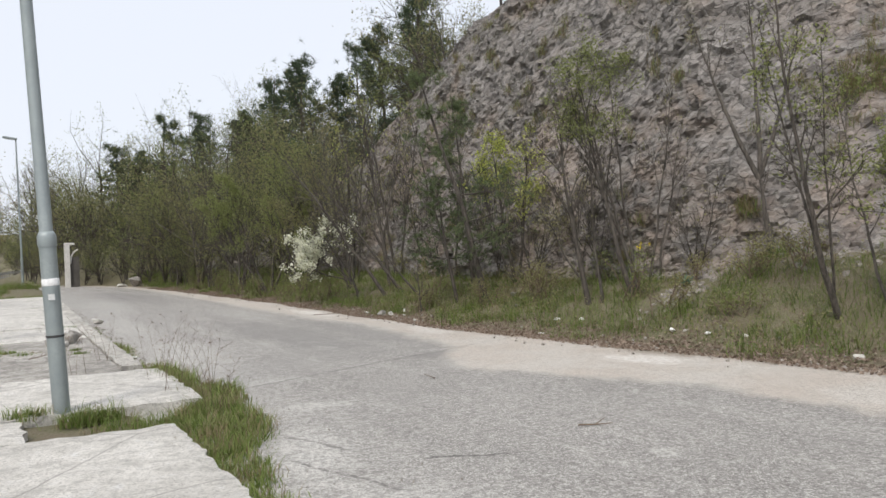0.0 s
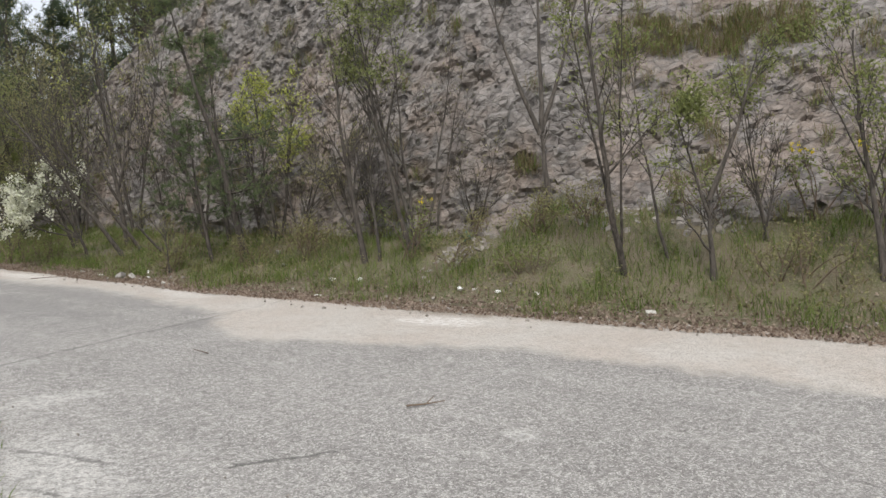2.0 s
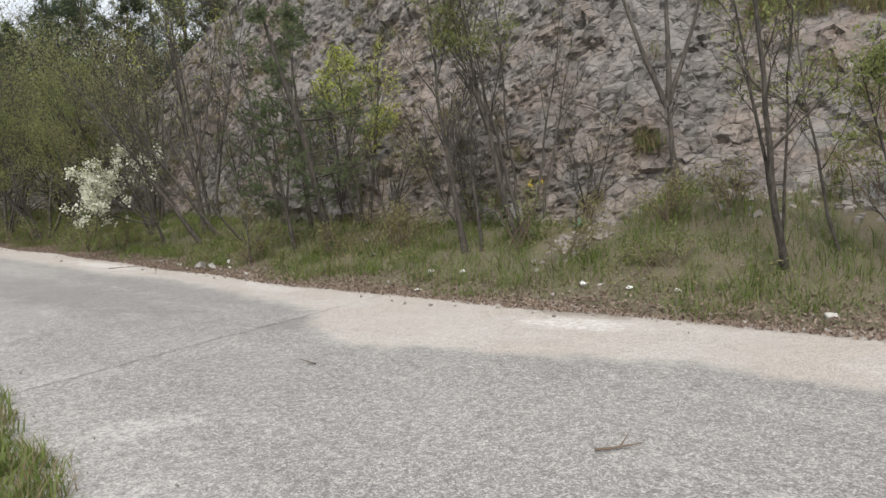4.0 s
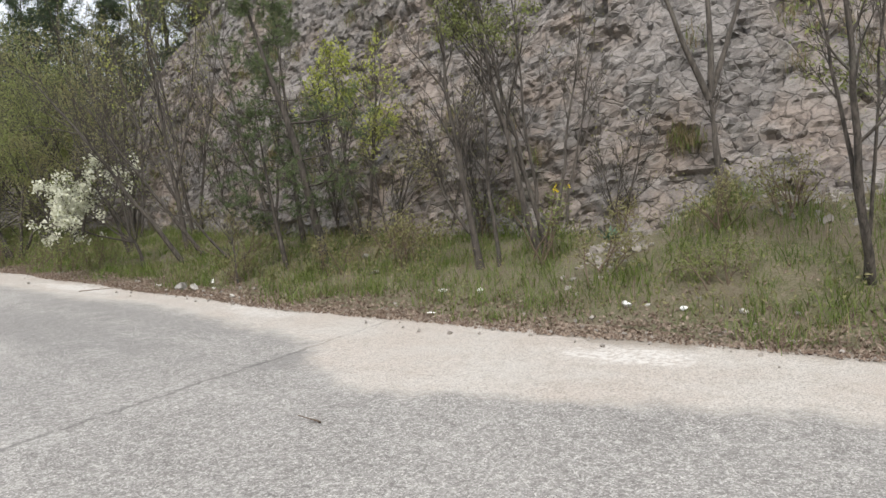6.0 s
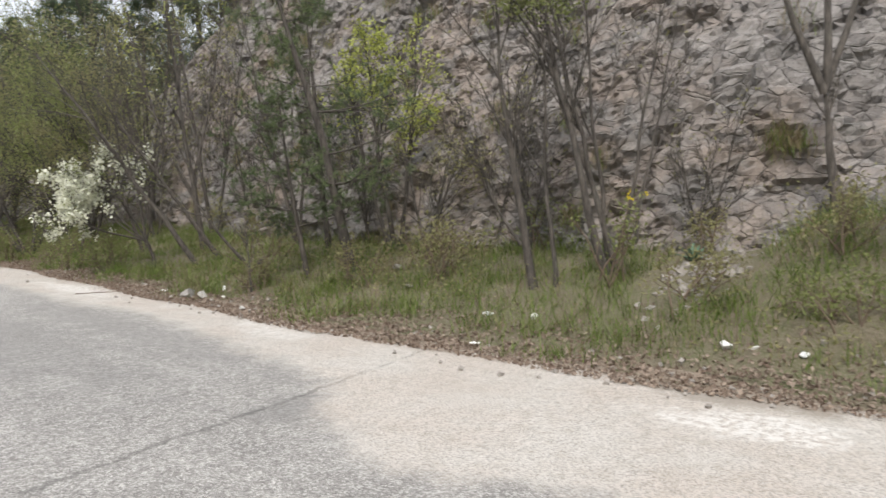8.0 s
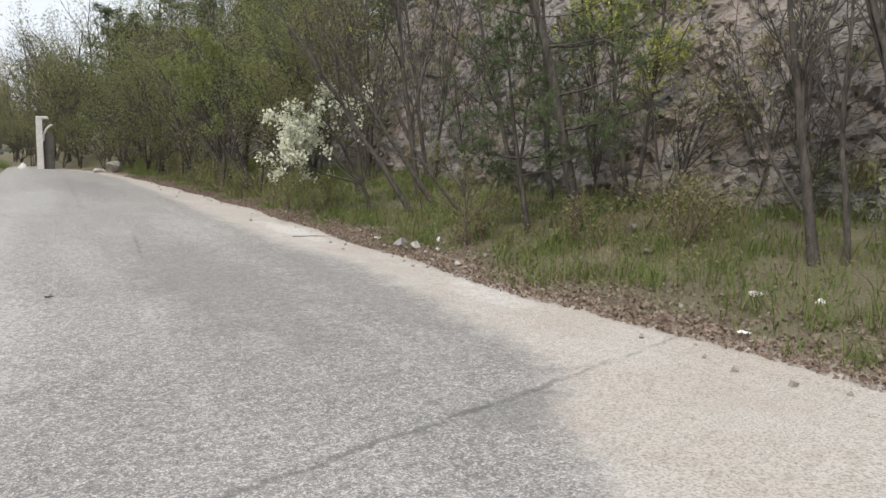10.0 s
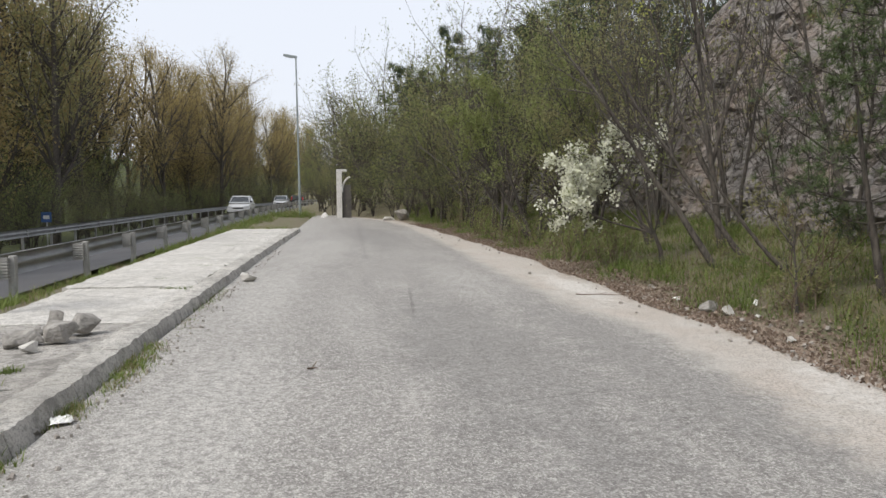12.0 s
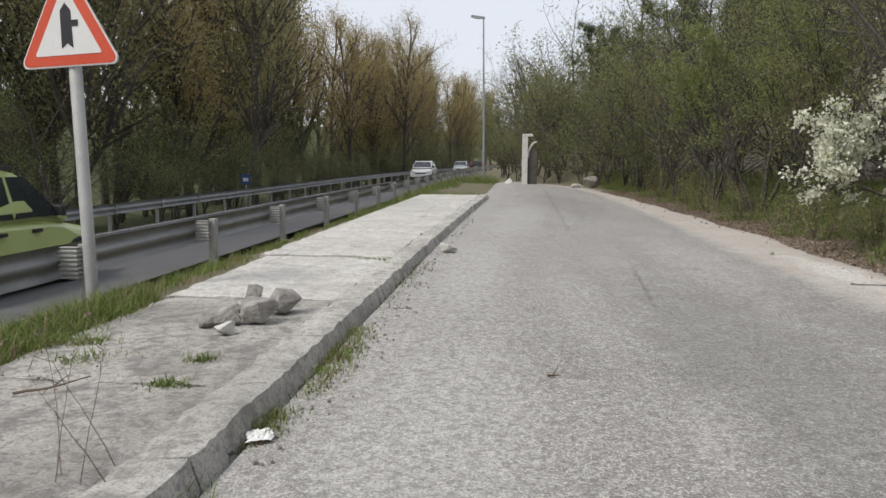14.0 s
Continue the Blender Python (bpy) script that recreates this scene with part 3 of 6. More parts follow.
pavement = thing("pavement", 0, 0, 0, 0, "pale cracked concrete pavement between lay-by and highway", "pavement", kind="structure")
for n, (x0, x1, y0, y1, z1) in enumerate(((-4.3, -1.75, -30.0, -12.1, 0.115), (-4.3, -1.74, -12.08, -9.4, 0.115), (-4.2, -1.72, -9.38, -6.3, 0.12), (-4.1, -2.75, -6.26, -5.35, 0.115), (-3.9, -1.3, -5.32, -3.0, 0.12), (-3.1, -1.67, -2.95, -0.6, 0.095), (-3.05, -1.67, -0.58, 1.75, 0.1), (-3.1, -1.67, 1.77, 4.4, 0.106), (-3.2, -1.65, 4.42, 7.4, 0.12), (-3.2, -1.61, 7.42, 10.4, 0.12), (-3.2, -1.57, 10.42, 13.4, 0.12), (-3.2, -1.52, 13.42, 16.4, 0.12), (-3.2, -1.46, 16.42, 19.2, 0.12))):
    v, q = slab(x0, x1, y0, y1, -0.08, z1, 40 + n, 0.012)
    hang("slab", mesh_of("slab", v, q, BROKEN if 4 < n < 7 else CONCRETE), pavement)
kerb = thing("kerb", 0, 0, 0, 0, "worn concrete kerb with chipped edge", "kerb", kind="structure")
y = -2.6
for n in range(22):
    o = 0.0007 * max(y, 0.0) ** 2
    v, q = slab(-1.66 + o, -1.43 + o, y + 0.004, y + 0.996, -0.1, 0.124, 70, 0.004, 0.06)
    outer = (v[:, 0] > -1.48 + o) & (v[:, 2] < 0.0)
    v[outer, 0] += 0.075
    v[:, 2] += np.where(v[:, 2] > 0.05, 0.012 * rough_z(v[:, 0] * 0.3, v[:, 1], 0.5, 9), 0.0)
    v[:, 0] += 0.009 * rough_z(v[:, 0] * 0.0, v[:, 1], 0.7, 8)
    hang("kerb_stone", mesh_of("kerb_stone", v, q, KERB), kerb)
    y += 1.0


# ---- the rock face ----
def rock_face():
    ys = np.concatenate([np.arange(-26, -11, 0.3), np.arange(-11, 9, 0.07), np.arange(9, 26, 0.16)])
    t = np.linspace(0, 1, 190) ** 1.2
    R = ridge(ys) + 0.5
    Z = 0.15 + (R[:, None] - 0.15) * t[None]
    Y = np.repeat(ys[:, None], len(t), 1)
    X = foot(Y) + (Z - 0.7) * lie(Y) - 0.32
    flat = np.stack([X, Y, Z], -1).reshape(-1, 3)

    def facet(q, scale, slope):
        """A cell's own step and tilted plane."""
        w = q * scale
        c = noise.voronoi(w)[1][0]
        n = int(c.x * 7919 + c.y * 104729 + c.z * 1299709)
        d = w - c
        return ((n * 0.6180339) % 1.0) + slope * (((n * 0.7548777) % 1.0 - 0.5) * d.x + ((n * 0.5698403) % 1.0 - 0.5) * d.y + ((n * 0.8191725) % 1.0 - 0.4) * d.z)

    push = np.empty((len(flat), 3))
    for n, p in enumerate(flat):
        q = Vector((p[0] * 0.8, p[1], p[2] * 1.2))
        q = q + 0.16 * noise.noise_vector(q * 1.6)
        big = noise.fractal(q * 0.33, 1.0, 2.0, 3)
        fine = noise.fractal(q * 5.0, 0.9, 2.1, 2)
        out = 0.29 * big + 0.11 * facet(q, 1.15, 1.6) + 0.058 * facet(q, 2.9, 1.7) + 0.035 * facet(q, 6.0, 1.8) + 0.045 * fine
        push[n] = (-out, 0.0, 0.10 * out)
    v = flat + push
    w = len(t)
    i = (np.arange(len(ys) - 1)[:, None] * w + np.arange(w - 1)[None]).ravel()
    return mesh_of("rock_face", v, np.stack([i, i + 1, i + w + 1, i + w], -1)[:, ::-1], ROCK)


face_mesh = rock_face()
tagged(new("rock_face", face_mesh), "steep fractured grey limestone cliff above a grassy bank", "cliff", kind="structure")


# ---- plants ----
def grow(rng, p, d, r, length, level, spec, lines, tips):
    """One limb and all that springs from it. spec: for each level (pieces, wobble, uplift, children, spread, length ratio)."""
    pieces, wobble, uplift, children, spread, ratio, *first_at = spec[level]
    pts, rad = [p.copy()], [r]
    end = r * (0.35 if level < len(spec) - 1 else 0.2)
    for i in range(pieces):
        d = (d + Vector(rng.normal(0, wobble, 3).tolist()) + Vector((0, 0, uplift))).normalized()
        p = p + d * (length / pieces)
        pts.append(p.copy())
        rad.append(r + (end - r) * (i + 1) / pieces)
        if level == len(spec) - 1 or i == pieces - 1:
            tips.append((p.copy(), level))
    lines.append((pts, rad, level))
    if level + 1 < len(spec):
        for c in range(children):
            t = rng.uniform(first_at[0] if first_at else (0.28 if level == 0 else 0.15), 1.0)
            if c == 0:
                t = 1.0
            f = t * pieces
            i = min(int(f), pieces - 1)
            q = pts[i].lerp(pts[i + 1], f - i)
            axis = (pts[i + 1] - pts[i]).normalized()
            side = axis.cross(Vector(rng.normal(0, 1, 3).tolist())).normalized()
            a = spread * rng.uniform(0.6, 1.25) * (0.6 if c == 0 else 1.0)
            w = (axis * math.cos(a) + side * math.sin(a)).normalized()
            grow(rng, q, w, max(rad[i] * (0.85 if spec[0][5] > 1.5 and level == 0 else 0.62), 0.003), length * ratio * rng.uniform(0.65, 1.15) * (1.15 - 0.45 * t), level + 1, spec, lines, tips)


def bark_mesh(lines, material, thin=0.0025, coarse=False):
    verts, faces = [], []
    for pts, rad, level in lines:
        if level >= 3 or coarse and level >= 2:
            pts, rad = [pts[0], pts[-1]], [rad[0], rad[-1]]
        elif coarse and level == 1:
            pts, rad = pts[::2] if len(pts) % 2 else [*pts[:-1:2], pts[-1]], rad[::2] if len(rad) % 2 else [*rad[:-1:2], rad[-1]]
        tube(pts, [max(x, thin) for x in rad], (7, 4 if coarse else 5, 3, 3, 3)[min(level, 4)], verts, faces, False)
    return mesh_of("trunk", verts, faces, material, True)


def leaves_mesh(rng, spots, size, material, per=1, spread=0.1, slim=0.55, droop=0.0, name="crown", simple=False):
    """Small folded leaves round the given places; simple ones have three corners."""
    if len(spots) == 0:
        return None
    c = np.repeat(np.array([tuple(s) for s in spots]), int(per), 0)
    n = len(c)
    c = c + rng.normal(0, spread, (n, 3))
    a = rng.normal(0, 1, (n, 3))
    a[:, 2] -= droop
    a /= np.linalg.norm(a, axis=1, keepdims=True)
    w = np.cross(a, rng.normal(0, 1, (n, 3)))
    w /= np.linalg.norm(w, axis=1, keepdims=True) + 1e-9
    s = (size * rng.uniform(0.6, 1.35, n))[:, None]
    if simple:
        v = np.stack([c - a * s * 0.5, c + w * s * slim * 0.6, c + a * s * 0.5 - w * s * slim * 0.2], 1).reshape(-1, 3)
        return mesh_of(name, v, np.arange(n * 3).reshape(-1, 3), material)
    up = np.cross(a, w) * s * 0.12
    v = np.stack([c - a * s * 0.5, c + w * s * slim * 0.5 + up, c + a * s * 0.5, c - w * s * slim * 0.5 + up], 1).reshape(-1, 3)
    i = np.arange(n)[:, None] * 4
    return mesh_of(name, v, i + np.array([[0, 1, 2, 3]]), material)


def needles_mesh(rng, spots, length, material, per=14, name="crown"):
    c = np.repeat(np.array([tuple(s) for s in spots]), per, 0)
    n = len(c)
    a = rng.normal(0, 1, (n, 3))
    a[:, 2] += 0.55
    a /= np.linalg.norm(a, axis=1, keepdims=True)
    w = np.cross(a, rng.normal(0, 1, (n, 3)))
    w /= np.linalg.norm(w, axis=1, keepdims=True) + 1e-9
    s = (length * rng.uniform(0.6, 1.2, n))[:, None]
    v = np.stack([c - w * s * 0.04, c + a * s, c + w * s * 0.04], 1).reshape(-1, 3)
    return mesh_of(name, v, np.arange(n * 3).reshape(-1, 3), material)


def tree_parts(seed, height, radius, lean, stems, spec, leaf, leaf_size, share, per, spread, bark, slim=0.55, low=0.0, droop=0.3):
    rng = np.random.default_rng(seed)
    lines, tips = [], []
    for s in range(stems):
        off = Vector((*(rng.normal(0, 0.07 if stems > 1 else 0.0, 2)), -0.12))
        d = Vector((lean[0] + (rng.normal(0, 0.16) if stems > 1 else 0), lean[1] + (rng.normal(0, 0.16) if stems > 1 else 0), 1.0)).normalized()
        grow(rng, off, d, radius * (1 if s == 0 else rng.uniform(0.55, 0.9)), height * (0.72 if s == 0 else rng.uniform(0.5, 0.75)), 0, spec, lines, tips)
    wood = bark_mesh(lines, bark, 0.0025 if height < 8 else 0.012, len(spec) == 3 or spec in (TALLBARE, BARETHICKET))
    spots = [p for p, level in tips if level >= 1 and p.z > low and rng.random() < share * (0.45 + 1.0 * (noise.noise(p * (1.3 if height < 8 else 0.5) + Vector((seed, 0, 0))) > -0.1))]
    crown = leaves_mesh(rng, spots, leaf_size, leaf, per, spread, slim, droop, simple=len(spec) == 3 or height > 8)
    return wood, crown


def plant(name, parts, x, y, z, turn, label, category, group="", names=("trunk", "crown")):
    ob = thing(name, x, y, z, turn, label, category, group)
    for n, me in zip(names, parts):
        if me is not None:
            hang(n, me, ob)
    return ob


TALLBARE = ((9, 0.03, 0.02, 15, 0.55, 0.34, 0.2), (5, 0.08, 0.12, 6, 0.55, 0.5), (3, 0.13, 0.08, 4, 0.6, 0.5), (1, 0.2, 0.02, 0, 0, 0))
THICKET = ((5, 0.12, 0.04, 9, 0.8, 0.62, 0.12), (3, 0.16, 0.05, 7, 0.85, 0.55), (2, 0.2, 0.04, 0, 0, 0))
BARETHICKET = ((5, 0.12, 0.04, 7, 0.75, 0.6), (3, 0.16, 0.05, 5, 0.8, 0.55), (2, 0.2, 0.04, 3, 0.8, 0.5), (1, 0.2, 0.0, 0, 0, 0))

# the trees that stand along the foot of the face, as they come along the verge
FINE = ((0, 0, 0, 0, 0, 0), (7, 0.08, 0.06, 5, 0.5, 0.5, 0.25), (5, 0.12, 0.04, 4, 0.55, 0.5, 0.2), (3, 0.15, 0.02, 0, 0, 0))


def stem(rng, lines, tips, at, lean, curve, height, radius, first, count, spread, ratio):
    """A trunk that leans and bends, thins upwards and puts out ascending branches."""
    pts, rad, drift = [], [], Vector((0, 0, 0))
    for n in range(13):
        t = n / 12
        drift = drift + Vector((rng.normal(0, 0.012), rng.normal(0, 0.012), 0)) * height / 3
        z = height * t
        pts.append(Vector((at[0] + lean[0] * z * (1 - curve * t), at[1] + lean[1] * z * (1 - curve * t), at[2] + z)) + drift)
        rad.append(radius * (1 - 0.82 * t ** 0.8))
    lines.append((pts, rad, 0))
    tips.append((pts[-1], 1))
    for n in range(count):
        t = first + (0.99 - first) * (n + rng.random()) / count
        f = t * 12
        q = pts[int(f)].lerp(pts[min(int(f) + 1, 12)], f - int(f))
        axis = (pts[min(int(f) + 1, 12)] - pts[max(int(f) - 1, 0)]).normalized()
        side = axis.cross(Vector(rng.normal(0, 1, 3).tolist())).normalized()
        a = spread * rng.uniform(0.6, 1.3)
        grow(rng, q, (axis * math.cos(a) + side * math.sin(a)).normalized(), max(rad[int(f)] * 0.5, 0.005), height * ratio * (1.2 - 0.75 * t) * rng.uniform(0.6, 1.2), 1, FINE, lines, tips)
    return pts


def verge_tree(seed, x, y, stems, crown, leaf, size, share, per, bark, low, label):
    """stems: (offset x, y, z, lean x, y, curve, height, radius); crown: first branch, branches, spread, length ratio."""
    rng = np.random.default_rng(seed)
    lines, tips = [], []
    for ox, oy, oz, lx, ly, curve, h, r in stems:
        stem(rng, lines, tips, (ox, oy, oz - 0.1), (lx, ly), curve, h, r, *crown)
    wood = bark_mesh(lines, bark)
    spots = [p for p, level in tips if p.z > low and rng.random() < share * (0.3 + 1.1 * (noise.noise(p * 1.7 + Vector((seed, 0, 0))) > 0.0))]
    plant("tree", (wood, leaves_mesh(rng, spots, size, leaf, per, 0.07, 0.55, 0.3)), x, y, ground_z(x, y), 0, label, "tree", "trees along the verge")


LIGHT, BUSHY = (0.32, 10, 0.6, 0.34), (0.2, 11, 0.65, 0.42)
verge_tree(201, 7.15, -4.95, ((0, 0, 0, -0.09, 0.09, 0.0, 1.35, 0.075), (-0.11, 0.11, 1.25, -0.36, 0.36, 0.25, 2.3, 0.045), (-0.11, 0.11, 1.3, -0.04, 0.04, 0.2, 2.6, 0.045), (-0.11, 0.11, 1.28, 0.26, -0.3, 0.3, 2.2, 0.042)), (0.6, 5, 0.6, 0.32), LEAF_OLIVE, 0.045, 0.12, 1, PALEBARK, 1.5, "bare forked grey tree on the grassy bank")
verge_tree(202, 5.75, -6.88, ((0, 0, 0, -0.42, -0.05, 0.3, 3.9, 0.045), (-0.26, -0.02, 0.65, -0.25, 0.12, 0.2, 2.9, 0.024), (0.06, 0.05, 0.05, -0.3, -0.14, 0.25, 3.2, 0.022)), (0.3, 10, 0.5, 0.17), LEAF_GREEN, 0.045, 0.35, 2, BARK, 1.2, "slender dark leaning tree with sparse new leaves")
verge_tree(203, 6.1, -7.3, ((0, 0, 0, -0.06, 0.19, 0.1, 2.6, 0.024),), LIGHT, LEAF_GREEN, 0.045, 0.5, 2, PALEBARK, 1.0, "thin pale young tree with sparse new leaves")
verge_tree(204, 5.85, -7.95, ((0, 0, 0, -0.05, 0.05, 0.0, 1.1, 0.05), (-0.05, 0.05, 1.0, 0.15, -0.35, 0.2, 1.6, 0.035), (-0.04, 0.04, 0.8, -0.45, 0.3, 0.3, 1.3, 0.022)), (0.35, 8, 0.95, 0.42), LEAF_GREEN, 0.045, 0.75, 4, BARK, 1.0, "crooked dark locust tree with feathery green leaves")
verge_tree(205, 6.1, -9.6, ((0, 0, 0, 0.0, 0.1, 0.0, 2.6, 0.04), (0.1, 0.1, 0, 0.1, -0.1, 0.0, 2.2, 0.03)), BUSHY, LEAF_GREEN, 0.045, 0.5, 3, BARK, 0.8, "scrubby dark tree on the grassy bank")
verge_tree(206, 5.6, -2.55, ((0, 0, 0, -0.14, 0.14, 0.4, 3.3, 0.055), (-0.1, 0.1, 0.55, -0.5, 0.45, 0.4, 1.3, 0.02)), (0.3, 12, 0.55, 0.36), LEAF_OLIVE, 0.045, 0.15, 1, BARK, 1.2, "thin bare tree with dark stems")
verge_tree(207, 5.72, -2.72, ((0, 0, 0, -0.04, 0.04, 0.0, 2.9, 0.032),), LIGHT, LEAF_OLIVE, 0.045, 0.15, 1, BARK, 1.2, "thin bare tree beside a twin stem")
verge_tree(208, 6.05, -3.15, ((0, 0, 0, -0.22, 0.22, 0.35, 4.0, 0.05), (0.12, -0.05, 0, -0.2, 0.18, 0.1, 3.6, 0.036), (0.2, 0.15, 0, -0.06, 0.05, 0.0, 3.7, 0.03), (-0.05, 0.1, 0.8, -0.34, 0.3, 0.35, 2.7, 0.025)), (0.35, 10, 0.5, 0.32), LEAF_GREEN, 0.045, 0.75, 4, BARK, 2.6, "many-stemmed tree with a fresh green top")
verge_tree(209, 6.68, -2.85, ((0, 0, 0, 0.09, -0.1, 0.0, 3.1, 0.028), (0.1, -0.1, 0, 0.12, -0.12, 0.0, 2.7, 0.024)), (0.35, 8, 0.45, 0.3), LEAF_OLIVE, 0.045, 0.2, 1, PALEBARK, 1.2, "pair of thin grey stems against the rock")
verge_tree(210, 6.4, 0.7, ((0, 0, 0, -0.12, 0.05, 0.1, 2.9, 0.045), (0.06, 0.05, 0, 0.14, -0.12, 0.2, 2.7, 0.035), (-0.08, 0.0, 0.1, -0.3, 0.2, 0.3, 2.6, 0.032), (0.05, -0.06, 0.1, 0.05, -0.05, 0.0, 2.9, 0.03)), (0.35, 8, 0.45, 0.34), LEAF_YELLOW, 0.055, 0.4, 4, BARK, 1.1, "shrubby tree with bright yellow-green leaves")
verge_tree(211, 6.3, -0.1, ((0, 0, 0, 0.1, -0.2, 0.0, 1.9, 0.03), (0.05, 0.05, 0, -0.2, 0.1, 0.0, 1.7, 0.028), (0.0, 0.1, 0, 0.25, -0.3, 0.2, 1.6, 0.024)), BUSHY, LEAF_OLIVE, 0.04, 0.25, 2, PALEBARK, 0.5, "low twiggy grey shrub at the foot of the rock")
verge_tree(212, 5.27, 4.5, ((0, 0, 0, -0.62, 0.32, 0.0, 3.5, 0.055),), (0.4, 13, 0.6, 0.36), LEAF_OLIVE, 0.045, 0.15, 1, BARK, 1.2, "dark bare tree leaning far over the grass")
verge_tree(213, 5.65, 4.44, ((0, 0, 0, -0.64, 0.32, 0.05, 2.9, 0.05),), (0.4, 12, 0.6, 0.38), LEAF_OLIVE, 0.045, 0.2, 1, BARK, 1.2, "dark bare tree leaning along the verge")
verge_tree(214, 5.4, 2.9, ((0, 0, 0, -0.85, 0.45, 0.3, 1.9, 0.032),), (0.4, 9, 0.7, 0.4), LEAF_OLIVE, 0.045, 0.2, 1, BARK, 0.8, "thin dark tree leaning towards the lay-by")
verge_tree(215, 5.84, 5.54, ((0, 0, 0, -0.12, 0.06, 0.1, 5.0, 0.065), (-0.15, 0.08, 1.1, -0.45, 0.3, 0.4, 3.2, 0.036), (-0.15, 0.08, 1.3, 0.22, -0.15, 0.3, 3.2, 0.034)), (0.3, 10, 0.55, 0.3), LEAF_YELLOW, 0.05, 0.13, 3, BARK, 1.6, "upright mossy tree with a few yellow-green leaves")
verge_tree(216, 4.55, 1.45, ((0, 0, 0, -0.05, 0.05, 0.0, 1.0, 0.02), (-0.04, 0.04, 0.75, -0.7, 0.4, 0.1, 0.5, 0.012)), LIGHT, LEAF_OLIVE, 0.04, 0.2, 1, PALEBARK, 0.4, "thin pale sapling in the grass")
verge_tree(217, 6.5, 3.4, ((0, 0, 0, -0.2, 0.1, 0.1, 4.2, 0.045), (0.1, 0.1, 0, 0.05, -0.05, 0.0, 3.8, 0.035)), (0.25, 13, 0.6, 0.34), LEAF_OLIVE, 0.045, 0.25, 2, BARK, 1.4, "bare brown tree close to the rock")
verge_tree(218, 5.6, 7.8, ((0, 0, 0, -0.3, 0.15, 0.1, 3.4, 0.045), (0.1, 0.1, 0, -0.05, 0.1, 0.0, 4.2, 0.04)), BUSHY, LEAF_OLIVE, 0.05, 0.35, 3, BARK, 1.0, "twiggy olive tree behind the blossoming shrub")
verge_tree(219, 6.7, 6.9, ((0, 0, 0, -0.1, 0.05, 0.0, 5.2, 0.05), (0.1, 0, 0, 0.1, -0.1, 0.0, 4.4, 0.04)), (0.25, 12, 0.55, 0.34), LEAF_OLIVE, 0.045, 0.25, 2, BARK, 1.4, "bare twiggy tree against the rock")
verge_tree(220, 6.4, 9.2, ((0, 0, 0, -0.2, 0.1, 0.1, 4.6, 0.05), (0.1, 0.1, 0, 0.1, 0.1, 0.0, 4.8, 0.04)), BUSHY, LEAF_OLIVE, 0.055, 0.45, 3, BARK, 1.0, "brownish twiggy tree below the rock")
verge_tree(221, 4.6, 12.4, ((0, 0, 0, -0.6, 0.15, 0.2, 3.0, 0.06), (0.05, 0.1, 0, -0.35, 0.2, 0.2, 3.6, 0.055), (0.1, -0.1, 0, 0.12, -0.1, 0.0, 3.8, 0.05), (0.15, 0.0, 0, 0.4, -0.2, 0.3, 3.2, 0.045)), (0.28, 11, 0.7, 0.42), LEAF_GREEN, 0.06, 0.9, 6, BARK, 0.9, "spreading green tree with dark leaning stems")
verge_tree(222, 5.0, 9.9, ((0, 0, 0, -0.3, 0.15, 0.1, 2.6, 0.035), (0.1, 0.1, 0, 0.1, 0.0, 0.0, 3.0, 0.035)), BUSHY, LEAF_OLIVE, 0.05, 0.45, 4, BARK, 0.5, "low tangled shrub with olive spring leaves")

# bare brush along the foot of the rock
for n, (x, y, h) in enumerate(((6.9, 4.6, 2.9), (7.0, 2.6, 2.6), (6.6, 1.6, 2.2), (6.9, -0.9, 2.4), (6.6, -1.7, 1.9), (7.1, 6.0, 3.2), (6.9, -3.7, 1.5), (7.3, 8.0, 3.4), (6.6, -8.3, 1.6))):
    turn = 1.9 * n
    verge_tree(240 + n, x, y, ((0, 0, 0, 0.25 * math.cos(turn), 0.25 * math.sin(turn), 0.1, h, 0.022), (0.1, 0.05, 0, -0.25, 0.15, 0.2, h * 0.85, 0.018), (-0.05, 0.1, 0, 0.1, -0.2, 0.2, h * 0.75, 0.016)), (0.15, 9, 0.6, 0.42), LEAF_OLIVE, 0.04, 0.12, 1, BARK, 0.3, "bare brown brush at the foot of the rock")


